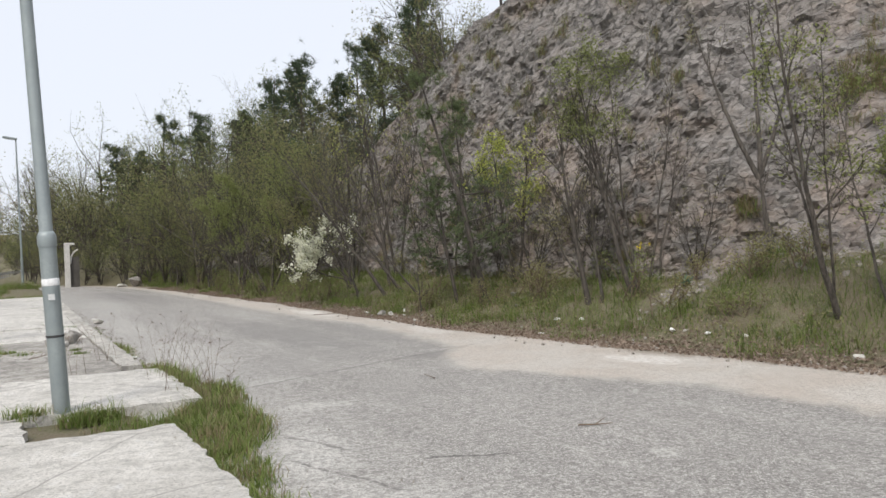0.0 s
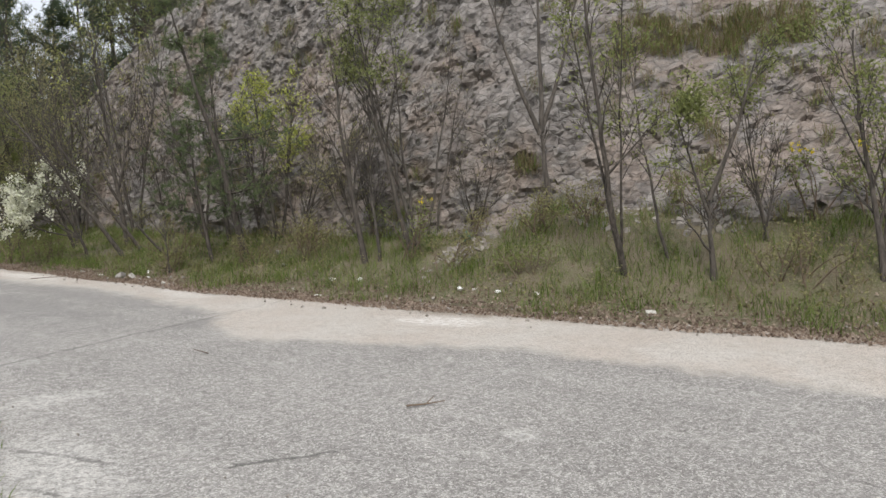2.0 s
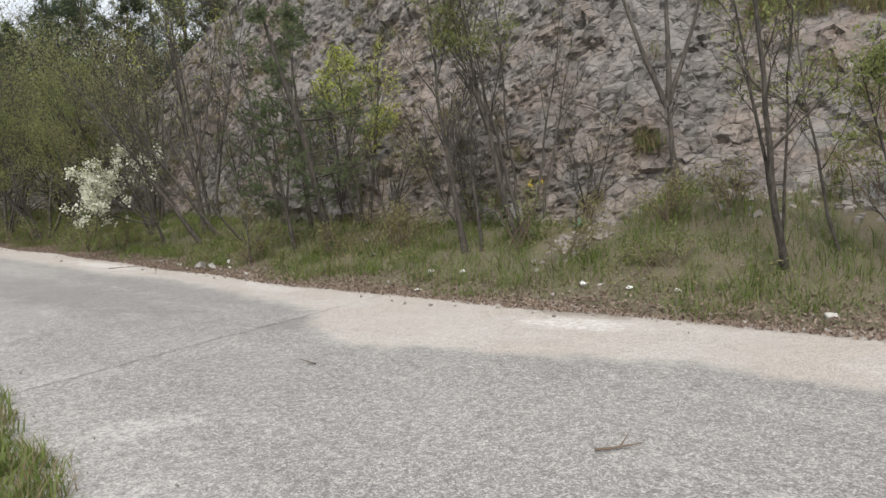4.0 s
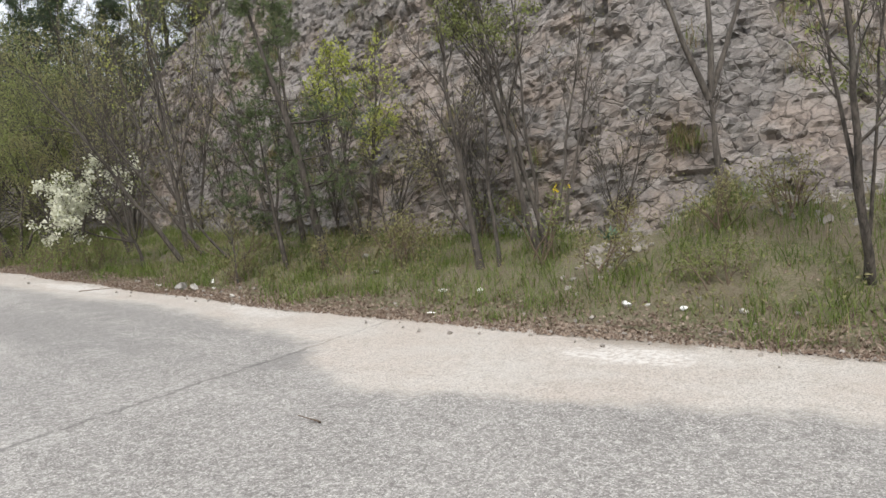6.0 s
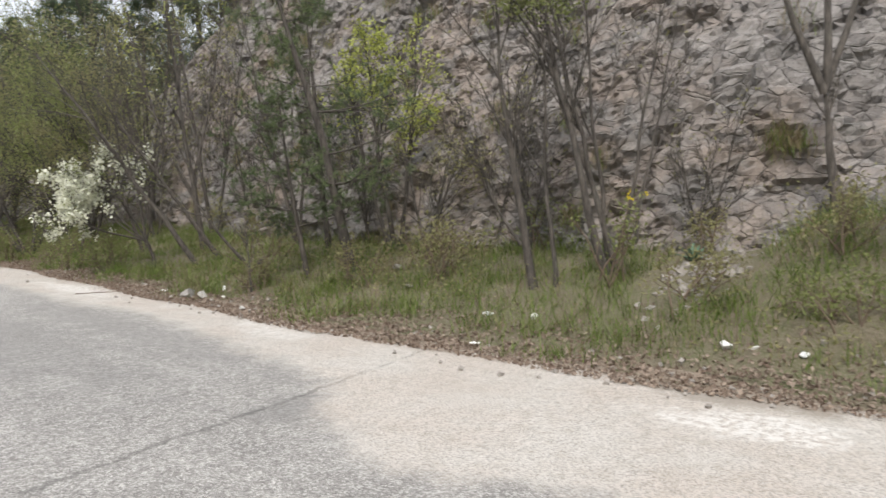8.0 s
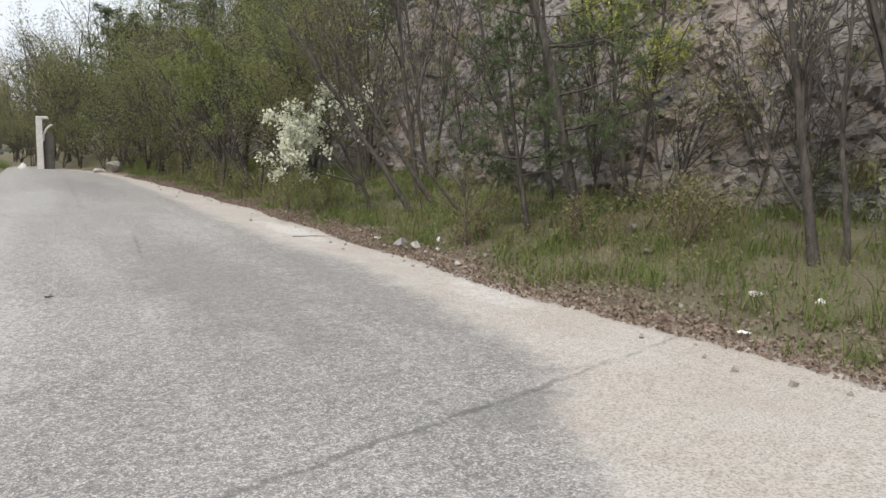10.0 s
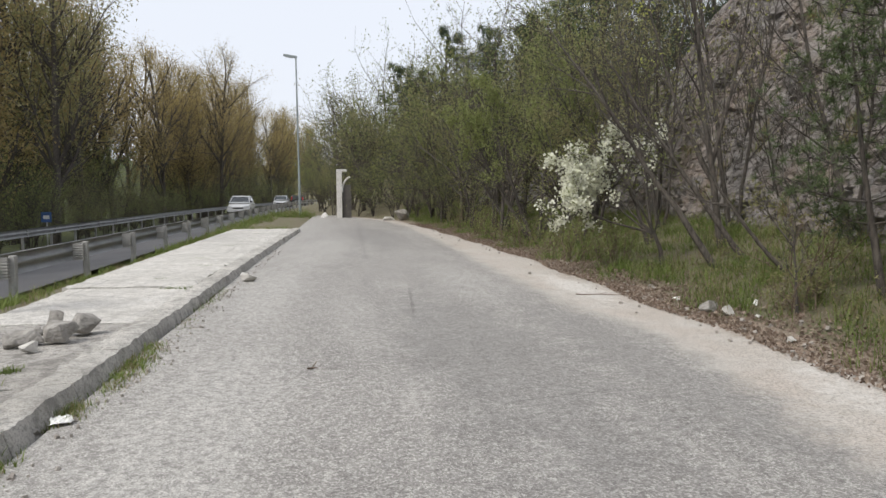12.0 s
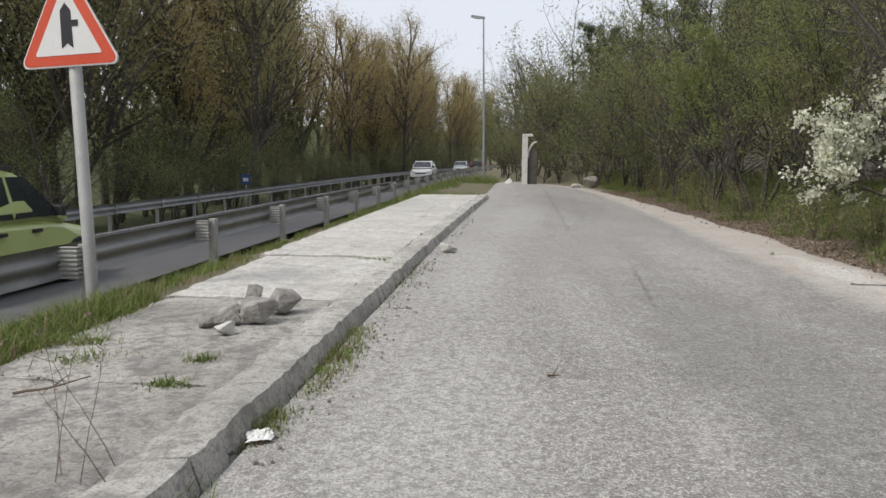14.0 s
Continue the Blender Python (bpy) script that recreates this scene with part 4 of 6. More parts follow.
def pine_parts(seed, height, radius, lean=(0, 0), bare=0.3, reach=0.3, per=16, length=0.13, tufts=3, gap=1.0, needle=NEEDLE):
    rng = np.random.default_rng(seed)
    lines, spots = [], []
    p, d, pts, rad = Vector((0, 0, -0.12)), Vector((lean[0], lean[1], 1)).normalized(), [], []
    for i in range(11):
        pts.append(p.copy())
        rad.append(radius * (1 - 0.088 * i))
        d = (d + Vector(rng.normal(0, 0.025, 3).tolist())).normalized()
        p = p + d * height / 10
    lines.append((pts, rad, 0))
    t = bare
    while t < 0.99:
        for _ in range(int(rng.integers(2, 6))):
            f = t * 10
            q = pts[int(f)].lerp(pts[min(int(f) + 1, 10)], f - int(f))
            a = rng.uniform(0, 6.28)
            long = height * reach * (1.05 - t * 0.8) * rng.uniform(0.35, 1.3)
            w = Vector((math.cos(a), math.sin(a), rng.uniform(0.0, 0.4 if gap < 1.0 else 0.2)))
            bp, br, c = [q.copy()], [radius * 0.3 * (1.1 - t)], q.copy()
            for s in range(4):
                c = c + w * long / 4
                w = (w + Vector((rng.normal(0, 0.14), rng.normal(0, 0.14), 0.10))).normalized()
                bp.append(c.copy())
                br.append(radius * 0.3 * (1.1 - t) * (1 - 0.22 * (s + 1)))
                if s >= 1:
                    for _ in range(tufts):
                        e = c + Vector(rng.normal(0, 0.09 * long + 0.05, 3).tolist())
                        lines.append(([c.copy(), e], [0.006, 0.003], 3))
                        spots.append(e)
            lines.append((bp, br, 2))
        t += rng.uniform(0.05, 0.1) * gap
    spots.append(p)
    return bark_mesh(lines, BARK), needles_mesh(rng, spots, length, needle, per)


for n, (x, y, h, r, lx, ly, bare, reach) in enumerate(((5.3, 1.24, 2.7, 0.045, -0.14, 0.09, 0.3, 0.5), (5.55, 0.55, 4.8, 0.075, -0.17, 0.12, 0.27, 0.34), (6.3, 2.2, 4.4, 0.05, -0.1, 0.05, 0.3, 0.32))):
    plant("pine_tree", pine_parts(300 + n, h, r, (lx, ly), bare, reach, 26, 0.10, 6, 1.4), x, y, ground_z(x, y), 0, "young pine with dark green needles and bare lower trunk", "pine tree", "pines along the verge")


def blossom_shrub():
    wide = ((6, 0.12, 0.03, 7, 0.75, 0.5, 0.35), (5, 0.18, 0.02, 6, 0.8, 0.6), (3, 0.2, 0.02, 5, 0.8, 0.5), (2, 0.25, 0.0, 0, 0, 0))
    rng = np.random.default_rng(17)
    lines, tips = [], []
    trunk = [Vector(q) for q in ((0.0, 0.0, -0.1), (-0.03, 0.0, 0.2), (-0.12, 0.03, 0.45))]
    lines.append((trunk, [0.04, 0.034, 0.028], 0))
    for dx, dy, dz, length, r in ((-1.0, 0.3, 0.28, 1.35, 0.02), (-0.9, 0.5, 0.5, 1.45, 0.018), (-0.85, 0.2, 0.75, 1.45, 0.018), (-0.4, 0.2, 1.0, 1.5, 0.02), (-0.1, 0.05, 1.0, 1.3, 0.014)):
        grow(rng, trunk[-1].copy(), Vector((dx, dy, dz)).normalized(), r, length, 0, wide, lines, tips)
    mid = Vector((-1.15, 0.48, 1.12))
    spots = []
    for p, l in tips:
        d = p - mid
        near = math.hypot(math.hypot(d.x, d.y) / 0.78, d.z / 0.46) + 0.9 * noise.noise(p * 3.4)
        if l >= 2 and (near < 1.0 and rng.random() < 0.85 or p.z > 1.2 and noise.noise(p * 3.0) > 0.3 and rng.random() < 0.6):
            spots.append(p)
    ob = plant("blossom_shrub", (bark_mesh(lines, BARK), leaves_mesh(rng, [p for p, l in tips if l >= 2 and rng.random() < 0.4], 0.05, LEAF_GREEN, 1, 0.06)), 5.0, 5.75, ground_z(5.0, 5.75), 0, "shrub covered in white blossom beside the verge", "shrub")
    hang("blossom", leaves_mesh(rng, spots, 0.05, BLOSSOM, 7, 0.045, 0.9, 0.0, "blossom"), ob, "clusters of white flowers")


blossom_shrub()


# taller woods further along, behind the lay-by and over the ridge
def wood_kinds(seed, fine):
    kinds = []
    for n, (h, r, stems, leaf, size, share, per, sp) in enumerate(((4.6, 0.045, 4, LEAF_GREEN, 0.085, 0.75, 7, THICKET), (5.2, 0.05, 4, LEAF_OLIVE, 0.09, 0.75, 6, THICKET), (4.2, 0.04, 4, LEAF_OLIVE, 0.08, 0.6, 6, THICKET), (5.6, 0.05, 3, LEAF_GREEN, 0.09, 0.75, 8, THICKET), (5.4, 0.045, 4, LEAF_OLIVE, 0.06, 0.3, 3, BARETHICKET))):
        kinds.append(tree_parts(seed + n, h, r, (0, 0), stems, sp, leaf, size * (0.62 if fine else 0.78), share, per * (2.6 if fine else 1.5), 0.15 if fine else 0.13, BARK, 0.6, 0.15, 0.2))
    return kinds


WOODS = wood_kinds(400, False) + wood_kinds(450, True)
WOOD_LABELS = ("broadleaf tree in fresh green leaf beside others", "dense tree with olive-green spring leaves", "low twiggy tree with olive spring leaves", "spreading tree with fresh green leaves", "bare twiggy tree with few leaves")
first = {}


def set_wood(kind, x, y, turn, size):
    z = ground_z(x, y)
    if -1 < x < 9 and y < 22:
        kind += 5
    if kind not in first:
        first[kind] = plant("tree", WOODS[kind], x, y, z, turn, WOOD_LABELS[kind % 5], "tree", "woods beside the lay-by")
        first[kind].scale = (size, size, size)
        return
    ob = copy_thing(first[kind], pose(x, y, z, 0, 0, turn))
    ob.scale = (size, size, size * (0.95 + 0.2 * ((turn * 7) % 1)))


rng = np.random.default_rng(5)
# the near hedge along the lay-by
for x, y, k, s in ((6.0, 11.8, 0, 1.0), (6.9, 10.6, 4, 1.0), (4.6, 15.2, 0, 1.0), (5.9, 14.0, 2, 1.1), (7.2, 14.5, 1, 1.1), (4.5, 16.4, 4, 1.1), (5.5, 17.6, 3, 1.1), (4.2, 18.6, 2, 1.0), (6.8, 18.2, 0, 1.15), (4.3, 20.8, 1, 1.15), (5.6, 21.6, 2, 1.2), (3.9, 23.0, 0, 1.1), (5.0, 24.6, 3, 1.25), (3.7, 26.0, 2, 1.1), (4.6, 28.0, 1, 1.3), (3.1, 29.0, 2, 1.1), (2.7, 31.4, 0, 1.2), (4.2, 32.0, 3, 1.35), (1.7, 33.6, 2, 1.2), (3.0, 35.0, 1, 1.4), (1.2, 36.5, 0, 1.25), (0.7, 40.0, 1, 1.4), (2.2, 42.0, 3, 1.5), (0.2, 45.0, 0, 1.4), (1.6, 49.0, 2, 1.6), (0.0, 54.0, 1, 1.6), (1.5, 60.0, 0, 1.8), (0.6, 68.0, 1, 1.9), (0.9, 33.4, 2, 0.55), (-0.3, 36.0, 0, 0.6), (1.6, 32.4, 3, 0.5), (-0.9, 39.0, 2, 0.65), (2.4, 30.0, 0, 0.5), (3.3, 27.5, 3, 0.5), (-1.2, 43.0, 0, 0.7), (3.8, 24.6, 2, 0.5), (3.9, 21.8, 0, 0.5), (-1.3, 48.0, 3, 0.8), (-1.4, 54.0, 0, 0.9), (-1.0, 62.0, 3, 1.2)):
    set_wood(k, x, y, float(rng.uniform(0, 360)), s * float(rng.uniform(1.02, 1.2)))
# the slope behind
for n in range(32):
    y = float(rng.uniform(14, 62))
    x = float(foot(y)) + float(rng.uniform(1.2, 13))
    if y < 22:
        x = max(x, float(foot(y) + (ridge(y) - 0.7) * lie(y)) + 1.8)
    set_wood(int(rng.integers(0, 5)), x, y, float(rng.uniform(0, 360)), float(rng.uniform(1.0, 1.45)))
for n in range(10):
    y = float(rng.uniform(-2, 14))
    x = float(foot(y) + (ridge(y) - 0.7) * lie(y)) + float(rng.uniform(3.0, 8))
    set_wood(int(rng.integers(0, 5)), x, y, float(rng.uniform(0, 360)), float(rng.uniform(0.7, 1.0)))

PINES = [pine_parts(500 + n, 6.2 + n * 0.6, 0.11, (0, 0), 0.1, 0.3, 15, 0.26, 6, 0.85, FAR_NEEDLE) for n in range(3)]
firstpine = {}
for n, (x, y, s) in enumerate(((8.4, 27.5, 1.05), (9.6, 26.0, 1.12), (10.9, 27.0, 1.15), (4.4, 37.0, 1.1), (5.6, 36.0, 1.2), (3.6, 40.5, 1.1), (9.4, 31, 1.0), (11.0, 30, 1.05), (12.2, 29.5, 1.0), (12.5, 19.5, 1.15), (13.8, 18.0, 1.2), (14.6, 20.5, 1.2), (12.0, 24.0, 1.0), (7.6, 36, 0.95), (8.8, 40, 1.05), (6.4, 42, 0.9), (9.8, 46, 1.1), (5.0, 50, 0.95), (7.0, 54, 1.1), (15.5, 14.0, 1.1), (16.8, 11.0, 1.2), (10.4, 36.5, 0.95), (13.6, 36, 1.2), (15, 28, 1.1), (17, 24, 1.2))):
    k = n % 3
    if k not in firstpine:
        firstpine[k] = plant("pine_tree", PINES[k], x, y, ground_z(x, y), 40 * n, "tall dark green pine on the hillside", "pine tree", "pines on the hillside")
        firstpine[k].scale = (s, s, s)
    else:
        copy_thing(firstpine[k], pose(x, y, ground_z(x, y), 0, 0, 40 * n)).scale = (s, s, s)

# poplars beyond the highway
TALL = ((9, 0.03, 0.02, 22, 0.6, 0.34, 0.12), (5, 0.08, 0.1, 8, 0.6, 0.5), (3, 0.13, 0.08, 0, 0, 0))
POPLARS = []
for n, (h, leaf, size, share, per) in enumerate(((19, LEAF_BRONZE, 0.22, 0.85, 8), (17, LEAF_BRONZE, 0.22, 0.55, 6), (21, LEAF_SILVER, 0.18, 0.5, 5), (16, LEAF_OLIVE, 0.22, 0.75, 8), (18, LEAF_SILVER, 0.12, 0.1, 1))):
    POPLARS.append(tree_parts(600 + n, h, 0.2, (0, 0), 1 if n != 1 else 2, TALL if n < 4 else TALLBARE, leaf, size * 0.6, min(share * 1.2, 0.95), per * 3.2, 0.4, PALEBARK, 0.65, 1.0, 0.2))
POP_LABELS = ("tall poplar with bronze new leaves", "two-stemmed poplar with bronze new leaves", "tall poplar with pale sparse leaves", "broad riverside tree with olive spring leaves", "tall bare poplar with fine twigs")
firstpop = {}


def set_poplar(k, x, y, turn, s):
    z = ground_z(x, y)
    if k not in firstpop:
        firstpop[k] = plant("poplar", POPLARS[k], x, y, z, turn, POP_LABELS[k], "tree", "poplars beyond the highway")
        firstpop[k].scale = (s, s, s)
    else:
        copy_thing(firstpop[k], pose(x, y, z, 0, 0, turn)).scale = (s, s, s)


rng = np.random.default_rng(11)
for y in np.arange(4, 150, 4.2):
    for row, off in enumerate((-16.5, -21.5, -28.0)):
        if row == 2 or row == 1 and y > 75:
            continue
        k = int(rng.choice([0, 0, 1, 1, 2, 3, 3, 4]))
        if y > 70 and row == 0:
            k = int(rng.choice([0, 1, 0]))
        set_poplar(k, off + float(bend(np.float64(y))) + float(rng.normal(0, 1.6)), float(y + rng.normal(0, 1.5)), float(rng.uniform(0, 360)), float(rng.uniform(1.1, 1.35)) if y < 48 else float(rng.uniform(0.92, 1.12)))
for y in np.arange(58, 150, 6.5):
    set_poplar(int(rng.choice([0, 1, 3])), -18.3 + float(bend(np.float64(y))) + float(rng.normal(0, 0.8)), float(y), float(rng.uniform(0, 360)), float(rng.uniform(0.95, 1.15)))
# low scrub under the poplars
for y in np.arange(-2, 120, 3.1):
    for off, lo, hi in ((-13.7, 0.35, 0.6), (-14.8, 0.6, 1.1), (-18.6, 1.2, 1.8)):
        if off > -14 and y > 60:
            continue
        x = off + float(bend(np.float64(y))) + float(rng.normal(0, 0.7))
        set_wood(int(rng.choice([0, 0, 1, 2, 3, 3])), x, float(y + rng.normal(0, 0.8)), float(rng.uniform(0, 360)), float(rng.uniform(lo, hi)))
# woods that close the view down the road
for n in range(14):
    set_wood(int(rng.integers(0, 4)), -14 + 3.2 * n, 165 + float(rng.normal(0, 5)), 25.0 * n, float(rng.uniform(1.8, 2.6)))
# bare trees far along the lay-by
for x, y, s in ((-0.6, 64, 0.62), (0.8, 67, 0.66), (2.0, 70, 0.6)):
    set_poplar(4, x, y, 40 * x, s)


# ---- grass, leaf litter, weeds ----
def blades(rng, x, y, z, height, width, material, name, label, category, lean=0.45, parent=None):
    n = len(x)
    a = rng.uniform(0, 6.28, n)
    h = height * rng.uniform(0.4, 1.25, n)
    l = lean * rng.uniform(0.1, 1.3, n) * h
    dx, dy = np.cos(a), np.sin(a)
    wx, wy = -dy * width / 2, dx * width / 2
    root = np.stack([x, y, z - 0.02], -1)
    side = np.stack([wx, wy, 0 * x], -1)
    mid = root + np.stack([dx * l * 0.35, dy * l * 0.35, h * 0.6], -1)
    tip = root + np.stack([dx * l, dy * l, h], -1)
    v = np.stack([root - side, root + side, mid + side * 0.7, mid - side * 0.7, tip], 1).reshape(-1, 3)
    i = np.arange(n)[:, None] * 5
    faces = (i + np.array([[0, 1, 2, 3]])).tolist() + (i + np.array([[3, 2, 4]])).tolist()
    ob = new(name, mesh_of(name, v, faces, material))
    return tagged(ob, label, category, kind="stuff")


def clumped(rng, n, x0, x1, y0, y1, size=0.12, per=14):
    """Places that gather in tufts."""
    m = n // per
    cx, cy = rng.uniform(x0, x1, m), rng.uniform(y0, y1, m)
    return (np.repeat(cx, per) + rng.normal(0, size, m * per)), (np.repeat(cy, per) + rng.normal(0, size, m * per))


def verge_grass(material, n, height, width, seed, name, label, keep, y0=-13, y1=32, per=16, lean=1.25):
    rng = np.random.default_rng(seed)
    x, y = clumped(rng, n, 3.0, 8.4, y0, y1, 0.11, per)
    t = (x - leaf_edge(y)) / np.maximum(foot(y) - leaf_edge(y), 0.5)
    ok = (t > 0.12 + 0.12 * np.sin(y * 2.1) + rng.normal(0, 0.05, len(x))) & (t < 1.15) & keep(x, y, rng)
    tall = np.repeat(rng.uniform(0.45, 1.5, len(x) // per), per)[ok]
    x, y = x[ok], y[ok]
    z = ground_height(x, y)
    blades(rng, x, y, z, height * tall, width, material, name, label, "grass", lean)


def rubble(x, y):
    return (((x - 6.1) / 0.75) ** 2 + ((y + 4.1) / 0.55) ** 2 < 1) | (((x - 6.9) / 0.3) ** 2 + ((y + 6.1) / 0.5) ** 2 < 1) | (((x - 6.8) / 0.3) ** 2 + ((y + 7.4) / 0.4) ** 2 < 1)


verge_grass(GRASS, 175000, 0.18, 0.008, 21, "verge_grass", "long green grass on the bank below the rock", lambda x, y, r: ~rubble(x, y) & (rough_z(x, y, 1.3, 31) + 0.5 * rough_z(x, y, 0.35, 33) > -0.3))
verge_grass(DRYGRASS, 26000, 0.19, 0.006, 22, "dry_verge_grass", "dry straw-coloured grass among green grass", lambda x, y, r: ~rubble(x, y) & (rough_z(x, y, 1.1, 32) > -0.25))


def undergrowth():
    """Dry stalks and low leafy weeds that mix with the grass of the bank."""
    rng = np.random.default_rng(35)
    verge_grass(TWIG, 9000, 0.36, 0.005, 36, "dry_stalks", "thin brown dry stalks standing in the grass", lambda x, y, r: ~rubble(x, y) & (rough_z(x, y, 0.9, 37) > 0.0), per=7, lean=0.8)
    x, y = clumped(rng, 15000, 3.6, 8.2, -12, 24, 0.16, 30)
    t = (x - leaf_edge(y)) / np.maximum(foot(y) - leaf_edge(y), 0.5)
    ok = (t > 0.2) & (t < 1.1) & ~rubble(x, y)
    x, y = x[ok], y[ok]
    z = ground_height(x, y) + np.abs(rng.normal(0, 0.14, len(x))) + 0.02
    tagged(new("low_weeds", leaves_mesh(rng, np.stack([x, y, z], -1), 0.045, LEAF_OLIVE, 1, 0.02, 0.5, 0.0, "low_weeds")), "low olive-green leafy weeds on the bank", "weeds", kind="stuff")


undergrowth()


def patch(seed, n, cx, cy, rx, ry, turn, height, material, name, label, z=None, width=0.008, lean=1.1):
    rng = np.random.default_rng(seed)
    m = int(n * 0.75) // 12
    a, r = rng.uniform(0, 6.28, m), np.sqrt(rng.uniform(0, 1, m))
    u, v = np.repeat(r * np.cos(a) * rx, 12) + rng.normal(0, 0.05, m * 12), np.repeat(r * np.sin(a) * ry, 12) + rng.normal(0, 0.04, m * 12)
    c, s = math.cos(radians(turn)), math.sin(radians(turn))
    x, y = cx + u * c - v * s, cy + u * s + v * c
    zz = np.full(len(x), z) if z is not None else ground_height(x, y)
    blades(rng, x, y, zz, height * np.repeat(rng.uniform(0.3, 1.5, m), 12), width, material, name, label, "grass", lean)


for n, (cx, cy, rx, ry, turn, h, num, z) in enumerate(((-1.66, -8.1, 0.2, 1.2, -9, 0.08, 2800, 0.02), (-1.42, -6.3, 0.42, 1.0, -10, 0.095, 5500, 0.02), (-1.15, -4.9, 0.32, 0.8, -6, 0.1, 3200, 0.02), (-1.25, -3.4, 0.18, 0.9, 0, 0.12, 2500, 0.02), (-2.25, -5.5, 0.25, 0.14, 10, 0.12, 1100, 0.06), (-2.72, -5.25, 0.12, 0.1, 0, 0.09, 500, 0.11), (-2.0, -5.9, 0.3, 0.2, 0, 0.09, 500, 0.04), (-1.31, 0.3, 0.08, 0.85, 3, 0.05, 1500, 0.01), (-1.33, 3.2, 0.03, 1.6, 1, 0.04, 500, 0.01), (-1.38, -0.95, 0.05, 0.25, 0, 0.05, 800, 0.01), (-1.42, -2.1, 0.06, 0.5, 0, 0.06, 1000, 0.01), (-3.45, 0.9, 0.45, 1.5, 8, 0.13, 10000, None), (-2.95, 0.15, 0.25, 0.12, 20, 0.05, 900, 0.1), (-3.65, 3.6, 0.4, 1.6, 2, 0.11, 1300, None), (-3.7, 6.6, 0.35, 1.6, 2, 0.09, 700, None), (-3.7, 10.0, 0.35, 2.2, 0, 0.09, 700, None), (-3.7, 15.0, 0.35, 3.5, 0, 0.14, 1200, None), (-3.6, 22.0, 0.7, 4.5, 0, 0.2, 3000, None), (-2.57, -0.2, 0.1, 0.2, -60, 0.06, 700, 0.08), (-3.5, -2.0, 0.4, 1.2, 0, 0.15, 4500, None), (-2.4, 19.6, 1.0, 0.9, 0, 0.15, 2500, 0.02), (-3.8, 28.0, 1.1, 5.0, 0, 0.25, 5000, None), (-2.3, 34.0, 1.2, 2.2, 0, 0.3, 4000, None))):
    patch(700 + n, num, cx, cy, rx, ry, turn, h, GRASS, "grass_patch", "green grass growing beside the concrete pavement", z)
    patch(740 + n, int(num * (0.7 if cx > -2.0 else 0.25)), cx, cy, rx, ry, turn, h, DRYGRASS, "dry_grass_patch", "dry grass stalks beside the concrete pavement", z, 0.006)
# tufts in the pavement's joints
for n, (cx, cy, rx, ry) in enumerate(((-2.2, 5.2, 0.3, 0.08), (-1.95, 7.0, 0.25, 0.1), (-2.3, 8.4, 0.2, 0.1), (-2.2, 11.5, 0.3, 0.1), (-2.0, 14.0, 0.25, 0.12), (-1.9, 16.2, 0.45, 0.2), (-1.8, 4.2, 0.2, 0.08), (-1.96, -0.62, 0.05, 0.05), (-1.98, -0.16, 0.04, 0.04))):
    patch(780 + n, 260, cx, cy, rx, ry, 0, 0.035, GRASS, "joint_grass", "low weeds growing in the pavement joints", 0.11)


def ledge_tufts():
    """Tussocks that grow in the cracks of the rock."""
    rng = np.random.default_rng(91)
    co = np.empty(len(face_mesh.vertices) * 3)
    face_mesh.vertices.foreach_get("co", co)
    co = co.reshape(-1, 3)
    near = co[(co[:, 1] > -12) & (co[:, 1] < 14)]
    lush = near[(rough_z(near[:, 1], near[:, 2] * 1.4, 1.6, 51) > 0.32)]
    pick = lush[rng.integers(0, len(lush), 230)]
    ledge = near[(np.abs(near[:, 1] + 6.6) < 1.3) & (np.abs(near[:, 2] - 3.75) < 0.28)]
    pick = np.concatenate([pick, ledge[rng.integers(0, len(ledge), 90)]])
    brush = near[(near[:, 1] < -5.2) & (near[:, 2] > 2.0) & (rough_z(near[:, 1], near[:, 2] * 1.2, 0.8, 53) > 0.12)]
    pick = np.concatenate([pick, brush[rng.integers(0, len(brush), 170)]])
    for material, name, share, h in ((DRYGRASS, "ledge_grass", 60, 0.17), (GRASS, "green_ledge_grass", 30, 0.15)):
        p = np.repeat(pick, share, 0) + rng.normal(0, 0.07, (len(pick) * share, 3))
        blades(rng, p[:, 0] - 0.05, p[:, 1], p[:, 2], h, 0.008, material, name, "dry grass tussocks growing on rock ledges", "grass", 1.1)


ledge_tufts()


def scattered_leaves():
    rng = np.random.default_rng(61)
    n = 34000
    y = rng.uniform(-13, 24, n)
    x = leaf_edge(y) + np.abs(rng.normal(0.0, 0.55, n)) - 0.24 + 0.06 * np.sin(y * 1.7)
    z = np.where(x < leaf_edge(y), 0.028, ground_height(x, y) + 0.02)
    me = leaves_mesh(rng, np.stack([x, y, z], -1), 0.042, LITTER, 1, 0.004, 0.6, 0.0, "leaf_litter")
    tagged(new("leaf_litter", me), "brown dead leaves along the edge of the lay-by", "leaves", kind="stuff")


scattered_leaves()


